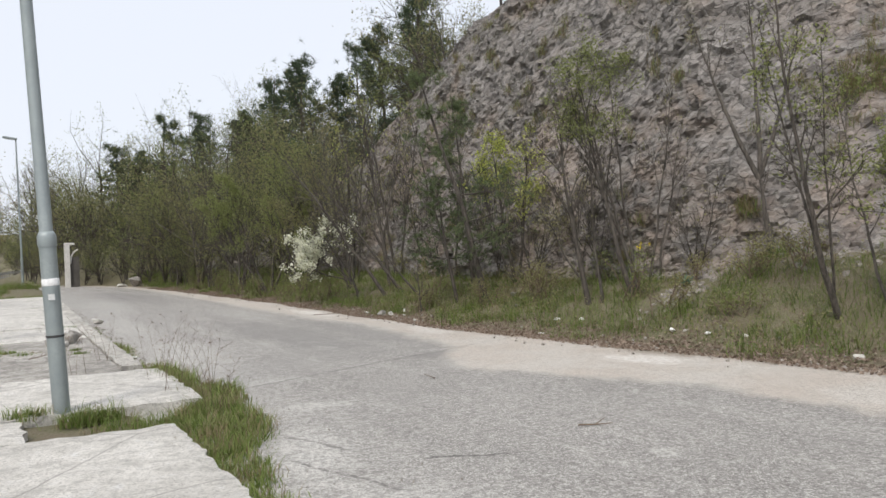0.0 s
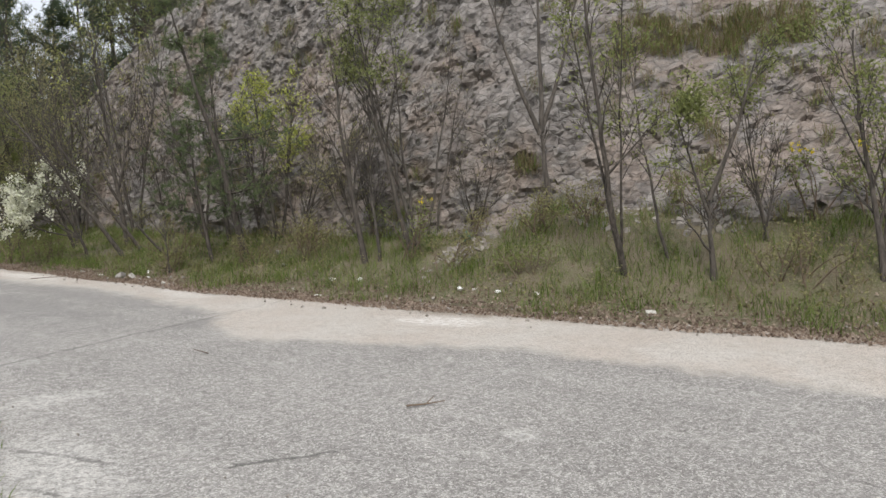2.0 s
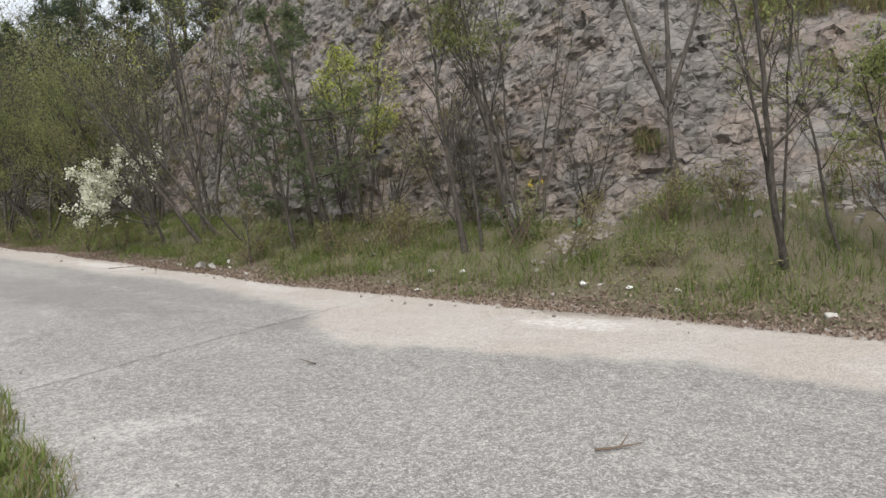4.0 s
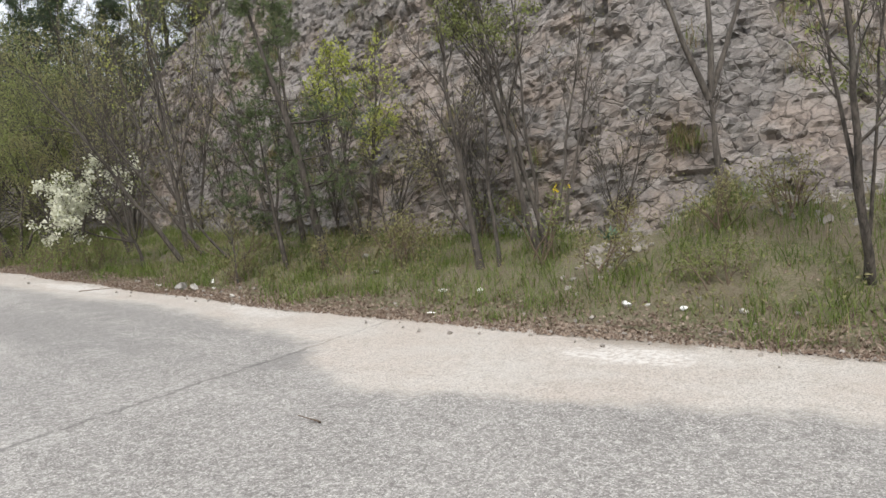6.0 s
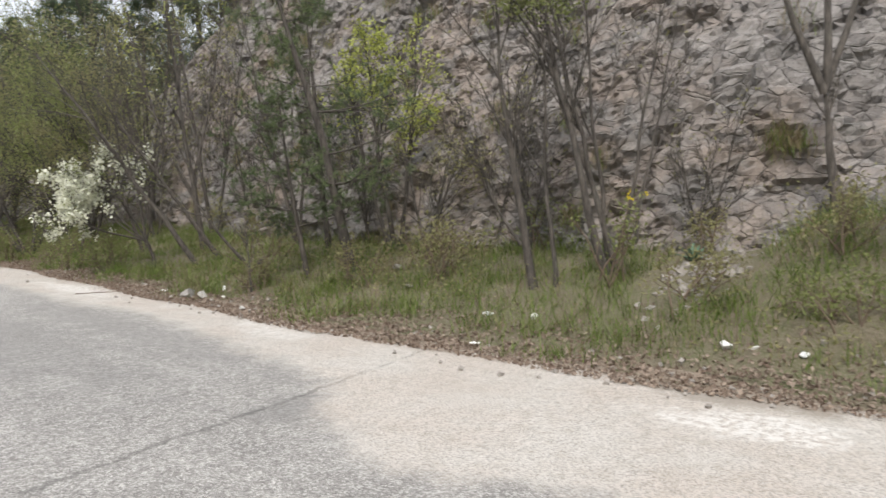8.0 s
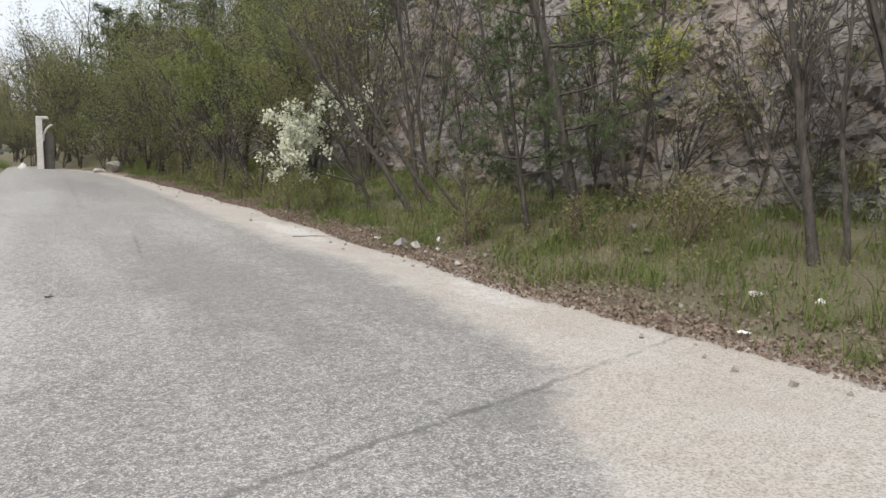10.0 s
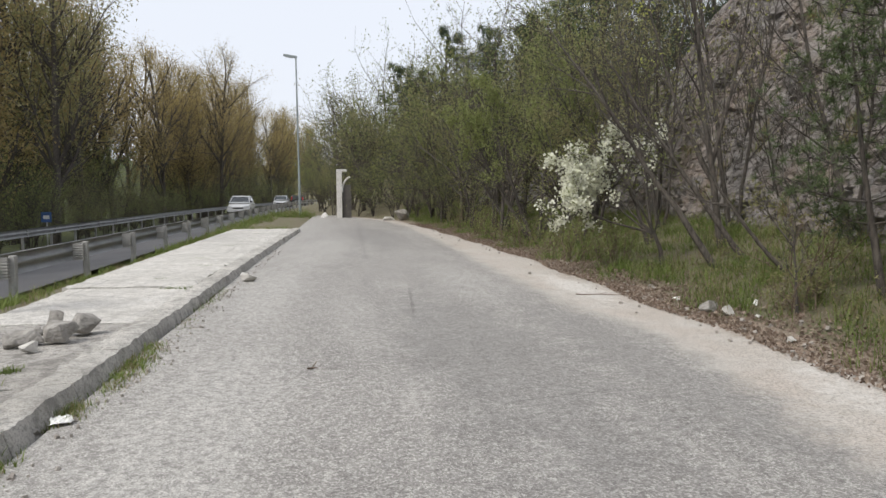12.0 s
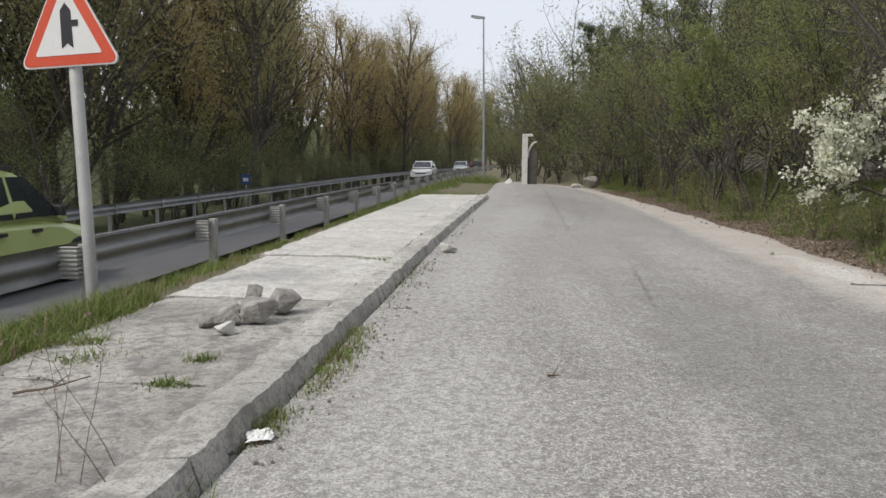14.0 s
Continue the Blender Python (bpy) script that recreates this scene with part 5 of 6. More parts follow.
def flower_shrub(x, y, h, seed, blooms):
    rng = np.random.default_rng(seed)
    lines, tips = [], []
    for s in range(6):
        grow(rng, Vector((*rng.normal(0, 0.06, 2), -0.05)), Vector((*rng.normal(0, 0.3, 2), 1)).normalized(), 0.012, h, 0, ((5, 0.1, 0.02, 4, 0.5, 0.5), (4, 0.15, 0.05, 0, 0, 0)), lines, tips)
    ob = plant("flower_shrub", (bark_mesh(lines, TWIG), leaves_mesh(rng, [p for p, l in tips], 0.045, LEAF_GREEN, 3, 0.06)), x, y, ground_z(x, y), 0, "green shrub with small yellow flowers on the bank", "shrub", "flowering shrubs", ("stem", "crown"))
    tops = sorted((p for p, l in tips), key=lambda p: -p.z)[:blooms]
    for p in tops:
        hang("flower", leaves_mesh(rng, [p], 0.026, FLOWER, 6, 0.012, 0.95, 0.0, "flower"), ob, "small yellow flower cluster")


for x, y, h, s, bl in ((5.75, -3.4, 0.75, 1, 4), (7.2, -8.6, 0.7, 2, 7), (7.3, -9.2, 0.7, 3, 8), (7.1, -9.7, 0.6, 4, 6)):
    flower_shrub(x, y, h, s, bl)


def low_shrub(x, y, h, seed, leaf):
    rng = np.random.default_rng(seed)
    lines, tips = [], []
    for s in range(9):
        grow(rng, Vector((*rng.normal(0, 0.12, 2), -0.05)), Vector((*rng.normal(0, 0.5, 2), 1)).normalized(), 0.01, h, 0, ((4, 0.14, 0.0, 5, 0.7, 0.6), (3, 0.2, 0.0, 0, 0, 0)), lines, tips)
    plant("bush", (bark_mesh(lines, TWIG), leaves_mesh(rng, [p for p, l in tips], 0.04, leaf, 4, 0.06)), x, y, ground_z(x, y), 0, "low green bush in the grass of the verge", "bush", "bushes on the verge", ("stem", "crown"))


for n, (x, y, h, leaf) in enumerate(((5.6, -4.3, 0.5, LEAF_OLIVE), (6.3, -5.3, 0.45, LEAF_OLIVE), (6.6, -6.0, 0.5, LEAF_OLIVE), (5.5, -5.7, 0.35, LEAF_GREEN), (6.0, -8.8, 0.55, LEAF_OLIVE), (5.6, -1.2, 0.6, LEAF_OLIVE), (5.9, -0.6, 0.55, LEAF_OLIVE), (5.2, 0.0, 0.5, LEAF_OLIVE), (6.8, -1.6, 0.5, LEAF_GREEN), (4.7, 1.5, 0.4, LEAF_OLIVE), (5.4, 2.6, 0.7, LEAF_OLIVE), (4.4, 6.4, 0.6, LEAF_GREEN), (4.2, 7.9, 0.7, LEAF_GREEN), (4.1, 9.4, 0.6, LEAF_GREEN), (4.2, 11.6, 0.7, LEAF_GREEN), (4.1, 13.4, 0.7, LEAF_GREEN), (4.0, 16.0, 0.8, LEAF_GREEN), (3.9, 19.5, 0.8, LEAF_GREEN), (7.0, -7.4, 0.6, LEAF_GREEN), (6.7, -3.9, 0.4, LEAF_OLIVE))):
    low_shrub(x, y, h, 820 + n, leaf)


def dry_weed(x, y, z, h, seed, stems=5):
    rng = np.random.default_rng(seed)
    verts, faces, heads = [], [], []
    for s in range(stems):
        p, d = Vector((*rng.normal(0, 0.08, 2), -0.02)), Vector((*rng.normal(0, 0.28, 2), 1)).normalized()
        pts = [p]
        for i in range(6):
            d = (d + Vector((*rng.normal(0, 0.06, 2), -0.01))).normalized()
            p = p + d * h * rng.uniform(0.8, 1.1) / 6
            pts.append(p)
            if i > 2:
                e = p + Vector((*rng.normal(0, 0.05, 2), 0.05))
                tube([p, e], [0.0016, 0.001], 3, verts, faces, False)
                heads.append(e)
        tube(pts, [0.0024 - 0.0003 * i for i in range(7)], 4, verts, faces, False)
    ob = plant("dry_weed", (mesh_of("stalk", verts, faces, TWIG), leaves_mesh(rng, heads, 0.014, LITTER, 3, 0.008, 0.7, 0, "seed_head")), x, y, z, 0, "tall dry brown weed stalks beside the kerb", "weed", "dry weeds along the kerb", ("stalk", "seed_head"))


for n, (x, y, h) in enumerate(((-1.15, -3.3, 0.75), (-1.35, -3.9, 0.8), (-1.0, -4.3, 0.7), (-1.45, -4.8, 0.6), (-1.75, -1.75, 0.6), (-2.2, -1.6, 0.5), (-1.3, -5.6, 0.5), (-2.2, -2.75, 0.6))):
    dry_weed(x, y, 0.1 if x < -1.6 else 0.02, h, 900 + n)


def rosette(x, y):
    """A blue-green plant with a ring of stiff leaves."""
    rng = np.random.default_rng(7)
    ob = thing("rosette_plant", x, y, ground_z(x, y), 0, "blue-green rosette plant growing in pale rubble", "plant")
    for n in range(16):
        a, tilt, l = n * 2.4, rng.uniform(0.35, 1.25), rng.uniform(0.16, 0.26)
        verts, faces = [], []
        for i in range(5):
            t = i / 4
            rr, zz, w = l * t * math.cos(tilt), l * t * math.sin(tilt) - 0.05 * t * t, 0.03 * (1 - t) ** 0.6 + 0.002
            for s in (-1, 0, 1):
                verts.append((rr * math.cos(a) - s * w * math.sin(a), rr * math.sin(a) + s * w * math.cos(a), zz - (0.008 if s == 0 else 0)))
        for i in range(4):
            for j in range(2):
                k = i * 3 + j
                faces.append((k, k + 1, k + 4, k + 3))
        hang("leaf", mesh_of("leaf", verts, faces, LEAF_BLUE, True), ob)


rosette(6.45, -3.85)


# ---- stones ----
def stone_mesh(seed, sx, sy, sz, material, points=12):
    """An angular broken stone, resting on z = 0."""
    rng = np.random.default_rng(seed)
    bm = bmesh.new()
    p = rng.normal(0, 1, (points, 3))
    p /= np.linalg.norm(p, axis=1, keepdims=True)
    p *= rng.uniform(0.86, 1.06, (points, 1))
    for a in p:
        bm.verts.new((a[0] * sx / 2, a[1] * sy / 2, a[2] * sz / 2))
    h = bmesh.ops.convex_hull(bm, input=bm.verts)
    bmesh.ops.delete(bm, geom=[g for g in h["geom_interior"] if isinstance(g, bmesh.types.BMVert)], context="VERTS")
    bmesh.ops.bevel(bm, geom=list(bm.edges), offset=min(sx, sy, sz) * 0.03, segments=1, affect="EDGES")
    bmesh.ops.subdivide_edges(bm, edges=list(bm.edges), cuts=1, use_grid_fill=True)
    low = min(v.co.z for v in bm.verts)
    for v in bm.verts:
        v.co.z -= low + 0.01
        v.co += v.co.normalized() * 0.045 * min(sx, sy, sz) * noise.noise(v.co * 23 + Vector((seed, 0, 0)))
    me = bpy.data.meshes.new("stone")
    bm.to_mesh(me)
    bm.free()
    me.materials.append(material)
    return me


def stone(name, x, y, z, sx, sy, sz, material, seed, label, group, tilt=0.0, turn=0.0):
    ob = new(name, stone_mesh(seed, sx, sy, sz, material))
    ob.matrix_world = pose(x, y, z, tilt, 0, turn)
    return tagged(ob, label, "stone", group)


PILE = "stones piled on the pavement"
stone("stone", -2.22, 0.70, 0.115, 0.32, 0.27, 0.18, GREYSTONE, 1, "grey broken limestone piled on the pavement", PILE, 8, 30)
stone("stone", -1.99, 0.82, 0.115, 0.37, 0.29, 0.22, GREYSTONE, 2, "largest grey broken stone of the pavement pile", PILE, 0, 10)
stone("stone", -1.92, 1.16, 0.115, 0.32, 0.28, 0.21, GREYSTONE, 3, "grey rough stone resting in the pavement pile", PILE, -6, 60)
stone("stone", -2.13, 1.15, 0.115, 0.2, 0.15, 0.24, GREYSTONE, 4, "upright grey stone standing in the pavement pile", PILE, 6, 0)
stone("stone", -2.22, 0.98, 0.115, 0.2, 0.18, 0.16, GREYSTONE, 5, "small grey stone tucked in the pavement pile", PILE, 0, 80)
stone("stone", -2.06, 0.44, 0.1, 0.18, 0.15, 0.11, STONE, 6, "small pale stone beside the pavement pile", PILE, 0, 20)
stone("stone", -1.1, 5.7, 0.0, 0.36, 0.28, 0.22, STONE, 7, "pale block of stone lying against the kerb", "stones along the kerb", 0, 15)
stone("stone", -1.42, -1.27, 0.0, 0.11, 0.09, 0.07, GREYSTONE, 8, "small grey stone lying against the kerb", "stones along the kerb")
stone("stone", -1.27, 1.3, 0.0, 0.06, 0.06, 0.04, GREYSTONE, 9, "small reddish stone lying against the kerb", "stones along the kerb")
stone("stone", -1.24, 0.7, 0.0, 0.05, 0.05, 0.04, GREYSTONE, 10, "small grey stone lying against the kerb", "stones along the kerb")
VS = "stones along the verge"
for n, (x, y, s, material, label) in enumerate(((3.92, 2.0, 0.24, GREYSTONE, "grey stone beside a white stone on the verge"), (4.03, 1.78, 0.22, STONE, "pale broken stone on the verge"), (3.95, 2.85, 0.13, WHITE_LITTER, "white stone on the leaf-strewn verge"), (4.5, 2.1, 0.13, WHITE_LITTER, "white stone on the leaf-strewn verge"), (4.2, 1.55, 0.08, STONE, "small pale stone on the leaf-strewn verge"), (3.85, 0.4, 0.12, STONE, "flat pale stone on the leaf-strewn verge"), (4.93, -2.55, 0.12, WHITE_LITTER, "white stone on the leaf-strewn verge"), (5.01, -3.05, 0.12, WHITE_LITTER, "white stone on the leaf-strewn verge"), (4.99, -4.98, 0.14, WHITE_LITTER, "white stone on the leaf-strewn verge"), (5.03, -5.18, 0.1, STONE, "pale stone on the leaf-strewn verge"), (5.07, -5.52, 0.09, WHITE_LITTER, "small white stone on the leaf-strewn verge"), (5.01, -7.6, 0.16, STONE, "pale stone in the grass of the verge"), (3.92, -3.37, 0.09, STONE, "small pale stone at the edge of the dust"), (5.13, -6.06, 0.1, STONE, "small pale stone at the edge of the dust"), (5.3, -0.9, 0.16, GREYSTONE, "grey stone half hidden in the grass"), (5.7, -0.2, 0.22, GREYSTONE, "grey stone half hidden in the grass"), (6.97, -4.3, 0.2, STONE, "yellowish stone below the rock face"))):
    z = max(ground_z(x, y), 0.0)
    stone("stone", x, y, z, s * 1.0, s * 0.8, s * 0.62, material, 30 + n, label, VS, 0, 50 * n)
stone("boulder", 2.6, 27.6, 0.0, 0.9, 0.7, 0.55, GREYSTONE, 60, "grey boulder at the far end of the lay-by", "")
stone("boulder", 2.1, 28.2, 0.0, 0.6, 0.45, 0.28, STONE, 61, "low pale boulder at the far end of the lay-by", "")
stone("boulder", -0.75, 32.3, 0.0, 0.45, 0.4, 0.42, OLD_WHITE, 62, "pale concrete lump beside the white post", "")


def rubble_heap():
    """Broken stone below the face, and grit along the rims of the lay-by."""
    rng = np.random.default_rng(77)
    spots = []
    for _ in range(120):
        spots.append((6.1 + rng.normal(0, 0.36), -4.15 + rng.normal(0, 0.25), rng.uniform(0.02, 0.09)))
    for _ in range(150):
        spots.append((6.9 + rng.normal(0, 0.2), (-6.1 if rng.random() < 0.6 else -7.4) + rng.normal(0, 0.3), rng.uniform(0.02, 0.1)))
    for _ in range(420):
        y = rng.uniform(-12, 20)
        spots.append((float(leaf_edge(y)) + rng.normal(0.1, 0.3), y, rng.uniform(0.012, 0.045)))
    for _ in range(160):
        y = rng.uniform(-2.5, 12)
        spots.append((-1.27 + abs(rng.normal(0, 0.1)), y, rng.uniform(0.008, 0.024)))
    for _ in range(110):
        spots.append((-1.15 + rng.normal(0, 0.3), rng.uniform(-9.5, -3), rng.uniform(0.006, 0.016)))
    verts, faces = [], []
    cube = np.array([(a, b, c) for a in (-1, 1) for b in (-1, 1) for c in (-1, 1)], float)
    quads = ((0, 1, 3, 2), (4, 6, 7, 5), (0, 4, 5, 1), (2, 3, 7, 6), (0, 2, 6, 4), (1, 5, 7, 3))
    for x, y, s in spots:
        z = max(ground_z(x, y), 0.012)
        m = np.array(Euler(rng.uniform(0, 6.28, 3).tolist()).to_matrix())
        p = (cube * rng.uniform(0.5, 1.0, (8, 3)) * (s * 0.55)) @ m.T + (x, y, z + s * 0.2)
        faces += [tuple(len(verts) + i for i in f) for f in quads]
        verts += p.tolist()
    tagged(new("rubble", mesh_of("rubble", verts, faces, RUBBLE)), "pale stone rubble and grit along the verge", "rubble", kind="stuff")


rubble_heap()


def scrap(x, y, z, s, seed):
    rng = np.random.default_rng(seed)
    bm = bmesh.new()
    bmesh.ops.create_grid(bm, x_segments=7, y_segments=7, size=s / 2)
    for v in bm.verts:
        v.co += Vector(rng.normal(0, s * 0.06, 3).tolist())
        v.co.z = abs(v.co.z) * 1.8 + 0.012
    bmesh.ops.solidify(bm, geom=list(bm.faces), thickness=0.002)
    me = bpy.data.meshes.new("paper_scrap")
    bm.to_mesh(me)
    bm.free()
    me.materials.append(WHITE_LITTER)
    ob = new("paper_scrap", me)
    ob.matrix_world = pose(x, y, z, 0, 0, 30 * seed)
    tagged(ob, "crumpled white paper lying on the ground", "litter", "scraps of litter")


scrap(-1.33, -1.1, 0.012, 0.11, 1)
scrap(-2.3, -1.6, 0.1, 0.05, 2)
scrap(4.2, -3.1, 0.03, 0.07, 3)


def fallen_stick(x, y, z, length, turn, seed, label):
    rng = np.random.default_rng(seed)
    verts, faces = [], []
    p, d, pts = Vector((0, 0, 0.012)), Vector((1, 0, 0)), []
    for i in range(7):
        pts.append(p.copy())
        d = (d + Vector((0, rng.normal(0, 0.2), rng.normal(0, 0.04)))).normalized()
        p = p + d * length / 6
        p.z = max(p.z, 0.008)
    tube(pts, [0.008 - 0.0008 * i for i in range(7)], 5, verts, faces)
    tube([pts[3], pts[3] + Vector((0.07, 0.09, 0.03))], [0.005, 0.002], 4, verts, faces)
    ob = new("stick", mesh_of("stick", verts, faces, TWIG))
    ob.matrix_world = pose(x, y, z, 0, 0, turn)
    tagged(ob, label, "stick", "fallen sticks")


fallen_stick(0.9, -8.0, 0.012, 0.26, -40, 1, "short dry brown stick lying on asphalt")
fallen_stick(1.08, -5.42, 0.012, 0.12, 70, 2, "dry brown weed scrap lying on asphalt")
fallen_stick(-0.05, 0.0, 0.012, 0.08, 20, 3, "small dry brown scrap lying on asphalt")
fallen_stick(2.99, 3.56, 0.012, 0.6, -15, 4, "thin dry stick lying in pale dust")
fallen_stick(4.6, -8.9, 0.02, 0.6, 30, 5, "thin dry branch lying at the verge")
fallen_stick(-2.6, -0.9, 0.1, 0.35, 30, 6, "thin dry twig lying on the pavement")


# ---- lamps, sign, rails ----
def lathe(rings, sides=16):
    """A turned shape from (height, radius) rings."""
    bm = bmesh.new()
    loops = [[bm.verts.new((r * math.cos(6.2832 * s / sides), r * math.sin(6.2832 * s / sides), z)) for s in range(sides)] for z, r in rings]
    for a, c in zip(loops, loops[1:]):
        for s in range(sides):
            bm.faces.new((a[s], a[(s + 1) % sides], c[(s + 1) % sides], c[s]))
    bm.faces.new(loops[-1])
    return bm


STICKER = plain("white_sticker", (0.72, 0.73, 0.73), (0.8, 0.8, 0.8), 6, 40, 0.6)
RUBBER = plain("black_rubber", (0.02, 0.02, 0.02), (0.035, 0.035, 0.035), 6, 40, 0.7)
LAMP_GLASS = plain("lamp_glass", (0.45, 0.47, 0.48), (0.55, 0.57, 0.58), 6, 40, 0.15)


def street_lamp(x, y, z, tilt, label, near):
    ob = thing("street_lamp", x, y, z, 0, label, "street lamp", "street lamps")
    ob.rotation_euler = Euler((0, radians(tilt), 0))
    part("pole", lathe(((-0.1, 0.070), (1.5, 0.068), (1.56, 0.066), (1.6, 0.054), (5.0, 0.045), (7.9, 0.034), (8.0, 0.03))), POLE, ob, smooth=True)
    part("collar", lathe(((1.47, 0.073), (1.49, 0.076), (1.56, 0.076), (1.6, 0.058))), POLE, ob, smooth=True)
    bm = box(-0.62, 0.06, -0.13, 0.13, -0.05, 0.06, 0.03)
    for v in bm.verts:
        v.co.y *= 1.0 - 0.35 * abs(v.co.x + 0.28) / 0.34
    head = part("lamp_head", bm, POLE, ob, "flat grey lamp head", pose(0, 0, 8.0, 0, 9, 0))
    part("lens", box(-0.52, -0.12, -0.085, 0.085, -0.075, -0.045, 0.01), LAMP_GLASS, head, "pale glass lens")
    if near:
        part("sticker", lathe(((1.14, 0.0695), (1.2, 0.0695))), STICKER, ob, "white sticker band", smooth=True)
        bm = box(-0.03, 0.02, -0.0725, -0.0685, 1.02, 1.07)
        part("label_tag", bm, STICKER, ob, "small white tag")
        part("strap", lathe(((0.70, 0.0715), (0.72, 0.0715))), RUBBER, ob, "black strap", smooth=True)


street_lamp(-2.45, -5.25, 0.06, -2.5, "grey steel street lamp with stickers on its pole", True)
street_lamp(-2.02, 34.8, 0.0, -0.6, "tall grey steel street lamp at the lay-by's end", False)

SIGN_RED = plain("sign_red", (0.62, 0.07, 0.03), (0.70, 0.10, 0.045), 3, 40, 0.45, 0.05, 0.001, 0, 0.95)
SIGN_WHITE = plain("sign_white", (0.76, 0.75, 0.72), (0.82, 0.81, 0.79), 3, 40, 0.45, 0.05, 0.001, 0, 0.95)
SIGN_BLACK = plain("sign_black", (0.02, 0.02, 0.022), (0.03, 0.03, 0.034), 3, 40, 0.5, 0.05, 0.001)


def plate(outline, y0, y1):
    """A flat plate in the xz plane with the given outline."""
    bm = bmesh.new()
    f = [bm.verts.new((x, y0, z)) for x, z in outline]
    b = [bm.verts.new((x, y1, z)) for x, z in outline]
    bm.faces.new(f)
    bm.faces.new(b[::-1])
    n = len(f)
    for i in range(n):
        bm.faces.new((f[i], b[i], b[(i + 1) % n], f[(i + 1) % n]))
    bmesh.ops.recalc_face_normals(bm, faces=list(bm.faces))
    return bm


def rounded_triangle(side, corner, lift=0.0):
    """Upward-pointing, centred on its middle."""
    h = side * 0.8660254
    pts = []
    for (cx, cz), a0 in (((0, h * 2 / 3), 90), ((-side / 2, -h / 3), 210), ((side / 2, -h / 3), 330)):
        d = math.hypot(cx, cz)
        qx, qz = cx * (1 - 2 * corner / d), cz * (1 - 2 * corner / d)
        for k in range(7):
            a = radians(a0 - 60 + 20 * k)
            pts.append((qx + corner * math.cos(a), qz + corner * math.sin(a) + lift))
    return pts


def road_sign():
    ob = thing("road_sign", -3.81, 1.92, -0.08, -10, "triangular red-bordered junction warning sign on a grey post", "road sign")
    ob.rotation_euler = Euler((0, radians(-1.7), radians(-10)))
    z = 2.32
    part("post", lathe(((-0.1, 0.052), (2.82, 0.052)), 14), ZINC, ob, smooth=True)
    part("backing", plate(rounded_triangle(1.0, 0.05, z), -0.058, -0.05), ZINC, ob)
    part("white_rim", plate(rounded_triangle(0.99, 0.05, z), -0.062, -0.0585), SIGN_WHITE, ob, "thin white rim")
    part("red_border", plate(rounded_triangle(0.95, 0.045, z), -0.066, -0.0625), SIGN_RED, ob, "red border")
    part("white_field", plate(rounded_triangle(0.65, 0.012, z - 0.005), -0.07, -0.0665), SIGN_WHITE, ob, "white field")
    part("arrow_symbol", plate([(-0.055, -0.14), (0.0, -0.10), (0.055, -0.14), (0.05, 0.16), (0.0, 0.22), (-0.05, 0.16)], -0.074, -0.0705), SIGN_BLACK, ob, "thick black arrow", pose(0, 0, z + 0.0))
    part("branch_symbol", plate([(0.05, 0.03), (0.115, 0.03), (0.115, 0.08), (0.05, 0.08)], -0.074, -0.0705), SIGN_BLACK, ob, "thin black side road", pose(0, 0, z + 0.0))
    for dz in (-0.18, 0.18):
        part("clamp", box(-0.06, 0.06, -0.05, 0.05, z + dz - 0.02, z + dz + 0.02, 0.005), ZINC, ob)


road_sign()


def beam_mesh(y0, y1, height):
    """A stretch of corrugated rail that follows the road."""
    profile = ((0.0, -0.155), (0.018, -0.15), (0.078, -0.10), (0.08, -0.06), (0.02, -0.025), (0.015, 0.0), (0.02, 0.025), (0.08, 0.06), (0.078, 0.10), (0.018, 0.15), (0.0, 0.155))
    ys = np.linspace(y0, y1, 5)
    verts, faces = [], []
    for y in ys:
        for dx, dz in profile:
            verts.append((float(bend(y)) - dx, y, height + dz))
        for dx, dz in profile:
            verts.append((float(bend(y)) - dx + 0.004, y, height + dz))
    n = len(profile)
    for i in range(4):
        for j in range(n - 1):
            for s in (0, n):
                a = i * 2 * n + s + j
                faces.append((a, a + 1, a + 2 * n + 1, a + 2 * n))
    return mesh_of("beam", verts, faces, RAIL, True)


def spacer_bm():
    """A block whose upright sides are folded into shallow ribs."""
    bm = bmesh.new()
    rings = []
    for i in range(29):
        d = 0.0 if i % 4 in (0, 1) else 0.014
        z = 0.12 + i // 2 * 0.0205 + (i % 2) * 0.014
        rings.append([bm.verts.new(c) for c in ((-0.18 + d, -0.14 + d, z), (-d, -0.14 + d, z), (-d, -0.05 - d, z), (-0.18 + d, -0.05 - d, z))])
    for a, c in zip(rings, rings[1:]):
        for k in range(4):
            bm.faces.new((a[k], a[(k + 1) % 4], c[(k + 1) % 4], c[k]))
    bm.faces.new(rings[0][::-1])
    bm.faces.new(rings[-1])
    return bm


